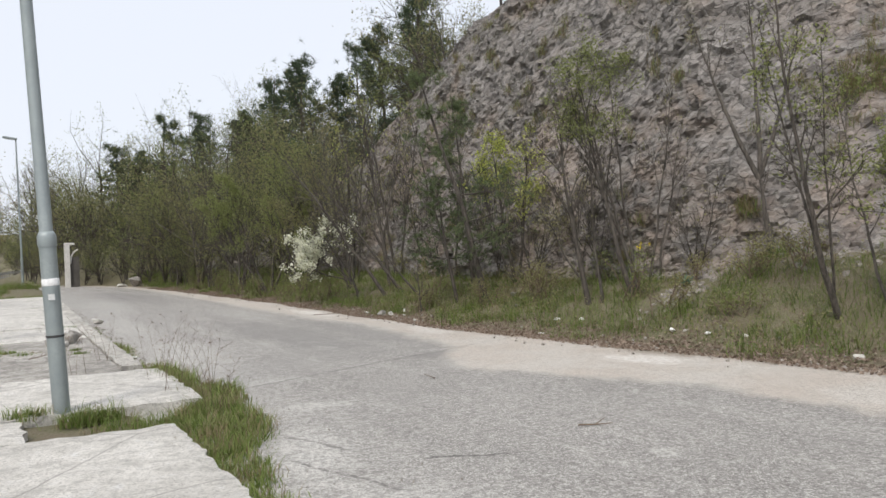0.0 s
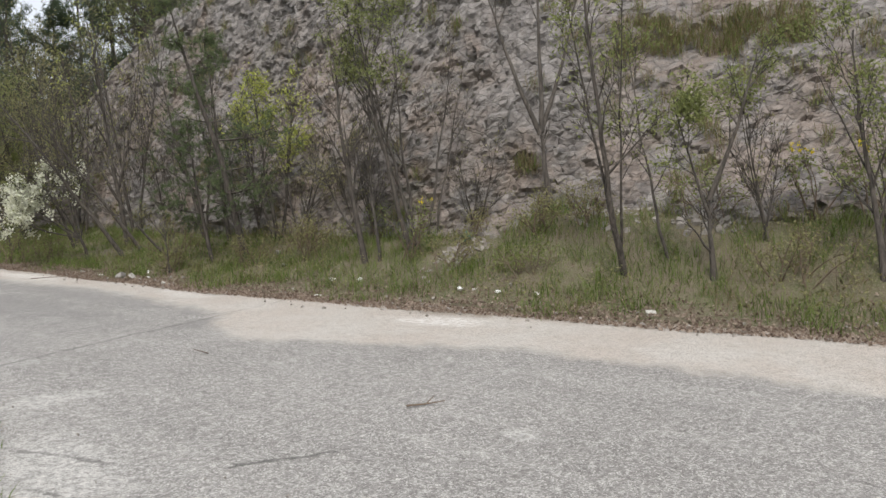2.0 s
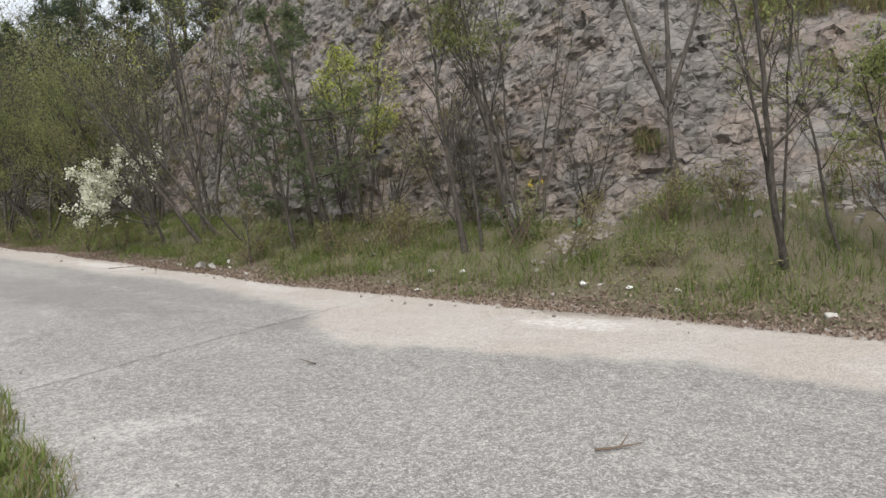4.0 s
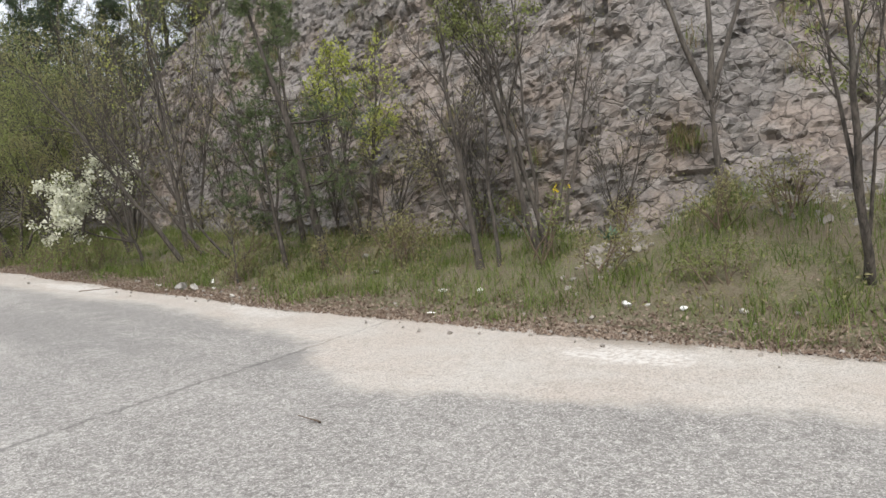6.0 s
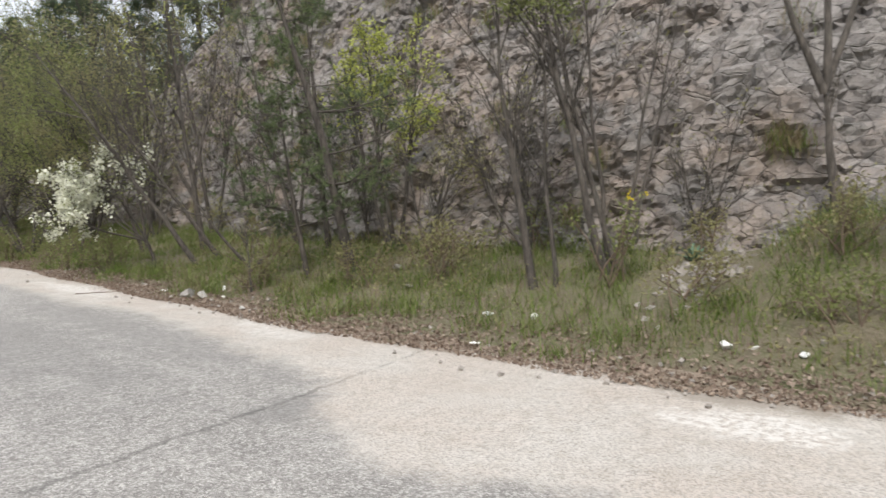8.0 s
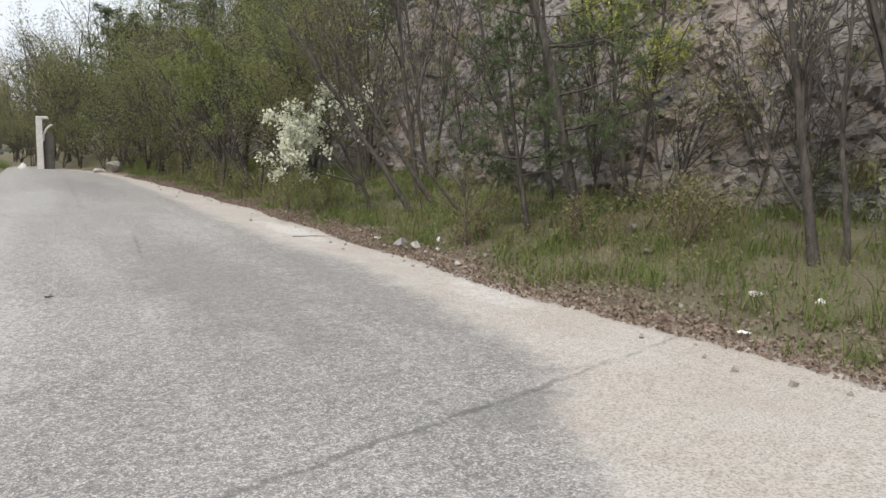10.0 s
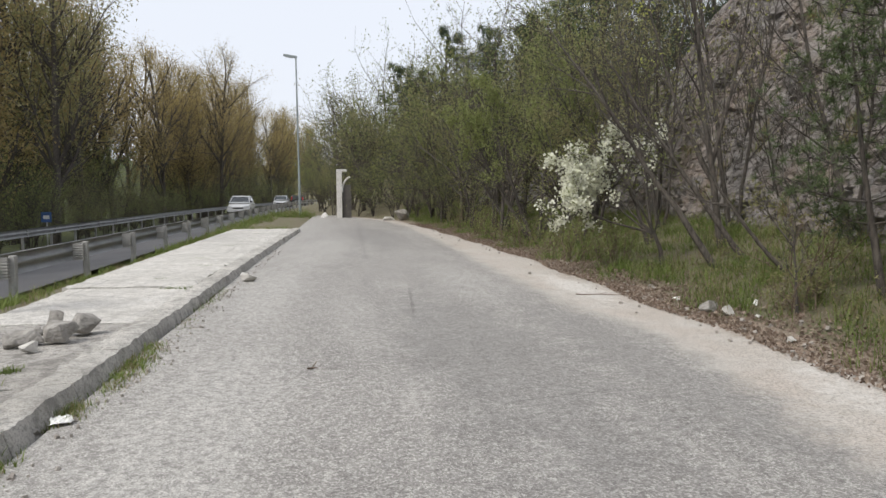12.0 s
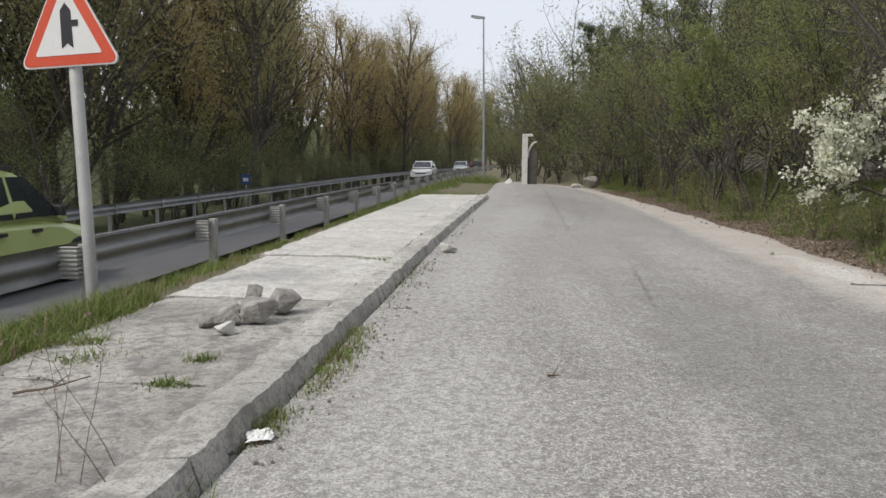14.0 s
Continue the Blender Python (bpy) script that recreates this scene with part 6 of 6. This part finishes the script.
def guard_rail(x, post_z, beam_z, y0, y1, flip, label):
    ob = thing("guard_rail", x, 0, 0, 0, label, "guard rail", "guard rails")
    posts = box(-0.035, 0.045, -0.05, 0.06, -0.45, 0.43, 0.006)
    pm = bpy.data.meshes.new("post")
    posts.to_mesh(pm)
    posts.free()
    pm.materials.append(RAILPOST)
    sb = spacer_bm()
    sm = bpy.data.meshes.new("spacer")
    sb.to_mesh(sm)
    sb.free()
    sm.materials.append(RAILPOST)
    y, n = y0, 0
    while y < y1:
        o = float(bend(np.float64(y)))
        hang("post", pm, ob, "", pose(o, y, post_z, 0.7 * math.sin(n * 1.7), 1.2 * math.sin(n * 2.9), 180 if flip else 0))
        hang("spacer", sm, ob, "ribbed grey spacer", pose(o, y, post_z, 0, 0, 180 if flip else 0))
        hang("beam", beam_mesh(y, y + 2.99, beam_z), ob, "", pose(0.19 if flip else -0.19, 0, 0))
        y += 3.0
        n += 1


guard_rail(-4.2, 0.0, 0.27, -15.5, 110, False, "weathered grey steel guard rail between pavement and highway")
guard_rail(-12.2, -0.6, -0.3, -6.5, 130, True, "weathered grey steel guard rail on the far side")


def blue_sign():
    blue = plain("sign_blue", (0.04, 0.10, 0.28), (0.06, 0.13, 0.33), 4, 30, 0.5, 0.05, 0.001)
    ob = thing("small_road_sign", -12.9, 31.0, -1.15, 0, "small blue square road sign beyond the highway", "road sign")
    part("post", lathe(((0, 0.03), (1.5, 0.03)), 10), ZINC, ob, smooth=True)
    part("sign_panel", box(-0.22, 0.22, -0.05, -0.035, 1.1, 1.55, 0.006), blue, ob, "blue panel")
    part("symbol", box(-0.13, 0.13, -0.056, -0.0515, 1.24, 1.4), SIGN_WHITE, ob, "white mark")


blue_sign()


def concrete_post():
    """The white upright with a curved top at the end of the lay-by."""
    dark = plain("dark_grey_panel", (0.07, 0.065, 0.06), (0.12, 0.11, 0.10), 4, 40, 0.9)
    ob = thing("concrete_shelter_post", 0.0, 32.1, -0.02, 0, "white weathered concrete upright with curved top and dark box", "concrete post")
    bm = box(-0.14, 0.12, -0.12, 0.14, -0.05, 2.22, 0.02)
    part("upright", bm, OLD_WHITE, ob)
    bm = box(-0.14, 0.36, -0.13, 0.15, 2.2, 2.32, 0.03)
    for v in bm.verts:
        v.co.z += 0.08 * math.sin(max(v.co.x + 0.14, 0) / 0.5 * 3.14)
    part("cap", bm, OLD_WHITE, ob)
    verts, faces = [], []
    tube([Vector((0.13 + 0.42 * (1 - math.cos(a)), 0, 1.25 + 0.72 * math.sin(a))) for a in np.linspace(0, 1.5, 9)], [0.045] * 9, 6, verts, faces)
    hang("arch", mesh_of("arch", verts, faces, OLD_WHITE), ob, "curved white rib")
    part("dark_box", box(0.13, 0.56, 0.02, 0.4, -0.03, 1.6, 0.02), dark, ob, "dark grey box")


concrete_post()


# ---- vehicles ----
def loft(stations, bm=None):
    """A body from cross-sections: y, bottom, waist, top, half width below, half width above."""
    bm = bm or bmesh.new()
    rings = []
    for y, z0, zm, z1, w0, w1 in stations:
        pts = ((-w0 * 0.93, z0), (-w0, z0 + 0.08), (-w0, zm), (-w1, z1 - 0.05), (-w1 + 0.09, z1), (w1 - 0.09, z1), (w1, z1 - 0.05), (w0, zm), (w0, z0 + 0.08), (w0 * 0.93, z0))
        rings.append([bm.verts.new((x, y, z)) for x, z in pts])
    for a, c in zip(rings, rings[1:]):
        for i in range(len(a)):
            j = (i + 1) % len(a)
            bm.faces.new((a[i], a[j], c[j], c[i]))
    bm.faces.new(rings[0])
    bm.faces.new(rings[-1][::-1])
    bmesh.ops.recalc_face_normals(bm, faces=list(bm.faces))
    bmesh.ops.bevel(bm, geom=list(bm.edges), offset=0.035, segments=2, affect="EDGES", profile=0.5, clamp_overlap=True)
    return bm


def paint(name, c):
    m = plain(name, tuple(v * 0.94 for v in c), c, 1.2, 80, 0.3, 0.02, 0.0005, 0, 0.97)
    m.node_tree.nodes["Principled BSDF"].inputs["Coat Weight"].default_value = 0.5
    return m


CAR_GLASS = plain("tinted_car_glass", (0.02, 0.025, 0.028), (0.04, 0.048, 0.052), 2, 60, 0.08, 0.0, 0.0005)
TRIM = plain("black_car_trim", (0.02, 0.02, 0.021), (0.035, 0.035, 0.036), 4, 50, 0.6)
TAIL_RED = plain("red_tail_light", (0.5, 0.02, 0.015), (0.6, 0.03, 0.02), 4, 50, 0.2)
HEAD_CLEAR = plain("clear_headlight", (0.6, 0.62, 0.64), (0.75, 0.77, 0.78), 4, 50, 0.1)
RIM = plain("silver_wheel_rim", (0.36, 0.37, 0.38), (0.46, 0.47, 0.48), 8, 60, 0.35, 0.05, 0.001, 0.7)
PLATE_BAR = plain("plain_plate", (0.6, 0.61, 0.62), (0.7, 0.7, 0.7), 4, 50, 0.5)


def wheel_part(ob, x, y, r):
    side = 1 if x > 0 else -1
    bm = lathe(((-0.09, r * 0.6), (-0.095, r * 0.85), (-0.07, r), (0.07, r), (0.095, r * 0.85), (0.09, r * 0.6)), 20)
    w = part("wheel", bm, RUBBER, ob, "black tyre", pose(x, y, r, 0, 90 * side, 0), True)
    bm = lathe(((0.06, r * 0.64), (0.085, r * 0.62), (0.075, r * 0.4), (0.09, r * 0.12)), 20)
    part("rim", bm, RIM, w, "silver rim")


def car(name, x, y, z, turn, colour, L, W, H, tall, label):
    ob = thing(name, x, y, z, turn, label, "car", "cars on the highway")
    body = paint(name + "_paint", colour)
    h, w = L / 2, W / 2
    belt = 0.60 * H if tall else 0.64 * H
    part("body", loft(((-h, 0.32, 0.55, belt - 0.06, w * 0.86, w * 0.84), (-h + 0.12, 0.24, 0.5, belt, w * 0.97, w * 0.93), (-h * 0.4, 0.2, 0.5, belt + 0.01, w, w * 0.95), (h * 0.35, 0.2, 0.5, belt - 0.02, w, w * 0.95), (h * 0.5, 0.22, 0.5, belt - 0.05, w, w * 0.92), (h - 0.25, 0.24, 0.5, belt - 0.16, w * 0.97, w * 0.86), (h - 0.04, 0.28, 0.48, belt - 0.32, w * 0.86, w * 0.76))), body, ob)
    back = -h + 0.12 if tall else -h * 0.62
    top = -h + 0.32 if tall else -h * 0.36
    part("roof", loft(((back, belt - 0.02, belt + 0.05, belt + 0.12, w * 0.93, w * 0.90), (top, belt - 0.02, belt + 0.12, H - 0.03, w * 0.93, w * 0.78), (0.0, belt - 0.02, belt + 0.12, H, w * 0.93, w * 0.78), (h * 0.14, belt - 0.02, belt + 0.12, H - 0.04, w * 0.93, w * 0.77), (h * 0.58, belt - 0.08, belt - 0.05, belt - 0.0, w * 0.90, w * 0.86))), body, ob)

    def side_pane(ya0, ya1, yb0, yb1, s):
        def at(yy, t):
            return Vector((s * (w * (0.935 - 0.15 * t) + 0.012), yy, belt + 0.04 + (H - 0.12 - belt) * t))
        bm = bmesh.new()
        ring = [at(ya0, 0), at(ya1, 0), at(yb1, 1), at(yb0, 1)]
        o = [bm.verts.new(p) for p in ring]
        i = [bm.verts.new(p - Vector((s * 0.05, 0, 0))) for p in ring]
        bm.faces.new(o), bm.faces.new(i[::-1])
        for k in range(4):
            bm.faces.new((o[k], i[k], i[(k + 1) % 4], o[(k + 1) % 4]))
        bmesh.ops.recalc_face_normals(bm, faces=list(bm.faces))
        return bm

    for s in (-1, 1):
        part("side_window", side_pane(top - 0.08, -0.1, top + 0.06, -0.1, s), CAR_GLASS, ob, "dark tinted window")
        part("side_window", side_pane(-0.04, h * 0.48, -0.04, h * 0.16, s), CAR_GLASS, ob, "dark tinted window")
        part("mirror", box(s * w * 0.95 - 0.09, s * w * 0.95 + 0.09, h * 0.4, h * 0.46, belt + 0.03, belt + 0.16, 0.02), TRIM, ob, "black mirror")
        part("side_strip", box(s * (w + 0.002) - 0.012, s * (w + 0.002) + 0.012, -h * 0.5, h * 0.45, 0.42, 0.48, 0.004), TRIM, ob, "black side strip")
        for yy in (-h * 0.25, h * 0.12):
            part("door_handle", box(s * w * 0.985 - 0.02, s * w * 0.985 + 0.02, yy, yy + 0.16, belt - 0.14, belt - 0.10, 0.006), TRIM, ob, "black handle")
        if tall:
            lamp = box(s * w * 0.84 - 0.06, s * w * 0.84 + 0.06, -h + 0.02, -h + 0.16, belt - 0.24, H - 0.2, 0.02)
            for v in lamp.verts:
                rise = max(v.co.z - belt, 0.0)
                v.co.x -= s * rise * 0.26
                v.co.y += rise * 0.42
            part("tail_light", lamp, TAIL_RED, ob, "red tail light")
            part("roof_rail", box(s * w * 0.72 - 0.02, s * w * 0.72 + 0.02, -h * 0.55, h * 0.1, H + 0.0, H + 0.05, 0.01), TRIM, ob, "black roof rail")
        else:
            part("tail_light", box(s * w * 0.72 - 0.13, s * w * 0.72 + 0.13, -h - 0.01, -h + 0.1, belt - 0.26, belt - 0.1, 0.02), TAIL_RED, ob, "red tail light")
        part("headlight", box(s * w * 0.66 - 0.14, s * w * 0.66 + 0.14, h - 0.22, h - 0.02, belt - 0.36, belt - 0.22, 0.03), HEAD_CLEAR, ob, "clear headlight")
        for yy in (-h * 0.66, h * 0.66):
            wheel_part(ob, s * (w - 0.09), yy, 0.29)
            arch = lathe(((0.0, 0.335), (0.02, 0.335)), 20)
            part("wheel_arch", arch, TRIM, ob, "dark wheel arch", pose(s * (w - 0.012), yy, 0.3, 0, 90 * s, 0))

    def cross_pane(y0, z0, w0, y1, z1, w1, push):
        bm = bmesh.new()
        ring = [Vector((-w0, y0, z0)), Vector((w0, y0, z0)), Vector((w1, y1, z1)), Vector((-w1, y1, z1))]
        n = (ring[1] - ring[0]).cross(ring[3] - ring[0]).normalized() * push
        o = [bm.verts.new(p + n) for p in ring]
        i = [bm.verts.new(p - n * 2) for p in ring]
        bm.faces.new(o), bm.faces.new(i[::-1])
        for k in range(4):
            bm.faces.new((o[k], i[k], i[(k + 1) % 4], o[(k + 1) % 4]))
        bmesh.ops.recalc_face_normals(bm, faces=list(bm.faces))
        return bm

    part("rear_window", cross_pane(back + 0.02, belt + 0.08, w * 0.78, top - 0.02, H - 0.10, w * 0.68, 0.03), CAR_GLASS, ob, "dark rear window")
    part("windscreen", cross_pane(h * 0.53, belt + 0.03, w * 0.8, h * 0.19, H - 0.09, w * 0.68, -0.025), CAR_GLASS, ob, "dark windscreen")
    part("bumper_strip", box(-w * 0.86, w * 0.86, -h - 0.03, -h + 0.08, 0.46, 0.52, 0.012), TRIM, ob, "black bumper strip")
    part("rear_bumper", box(-w * 0.9, w * 0.9, -h - 0.02, -h + 0.2, 0.26, 0.46, 0.03), body, ob)
    part("number_plate", box(-0.26, 0.26, -h - 0.012, -h + 0.02, 0.66, 0.77, 0.004), PLATE_BAR, ob, "pale number plate")
    part("front_bumper", box(-w * 0.84, w * 0.84, h - 0.16, h + 0.01, 0.26, 0.5, 0.04), body, ob)
    part("grille", box(-w * 0.45, w * 0.45, h - 0.1, h + 0.016, 0.52, 0.62, 0.01), TRIM, ob, "black grille")
    return ob


def on_highway(x, y):
    return float(highway_z(np.float64(x + float(bend(np.float64(y)))), np.float64(y)))


car("hatchback", -6.8, 4.3, on_highway(-6.8, 4.3), 0, (0.44, 0.52, 0.20), 3.54, 1.58, 1.52, True, "small lime green hatchback driving on the highway")
car("estate_car", -5.7, 97.0, on_highway(-9.0, 97), 0, (0.015, 0.016, 0.018), 4.6, 1.78, 1.46, True, "black estate car on the highway")
car("saloon_car", -7.9, 58.0, on_highway(-8.0, 58), 180, (0.62, 0.63, 0.64), 4.3, 1.78, 1.5, False, "white car coming along the highway")
car("saloon_car", -7.3, 90.0, on_highway(-9.5, 90), 180, (0.55, 0.57, 0.58), 4.3, 1.78, 1.48, False, "silver car coming along the highway")
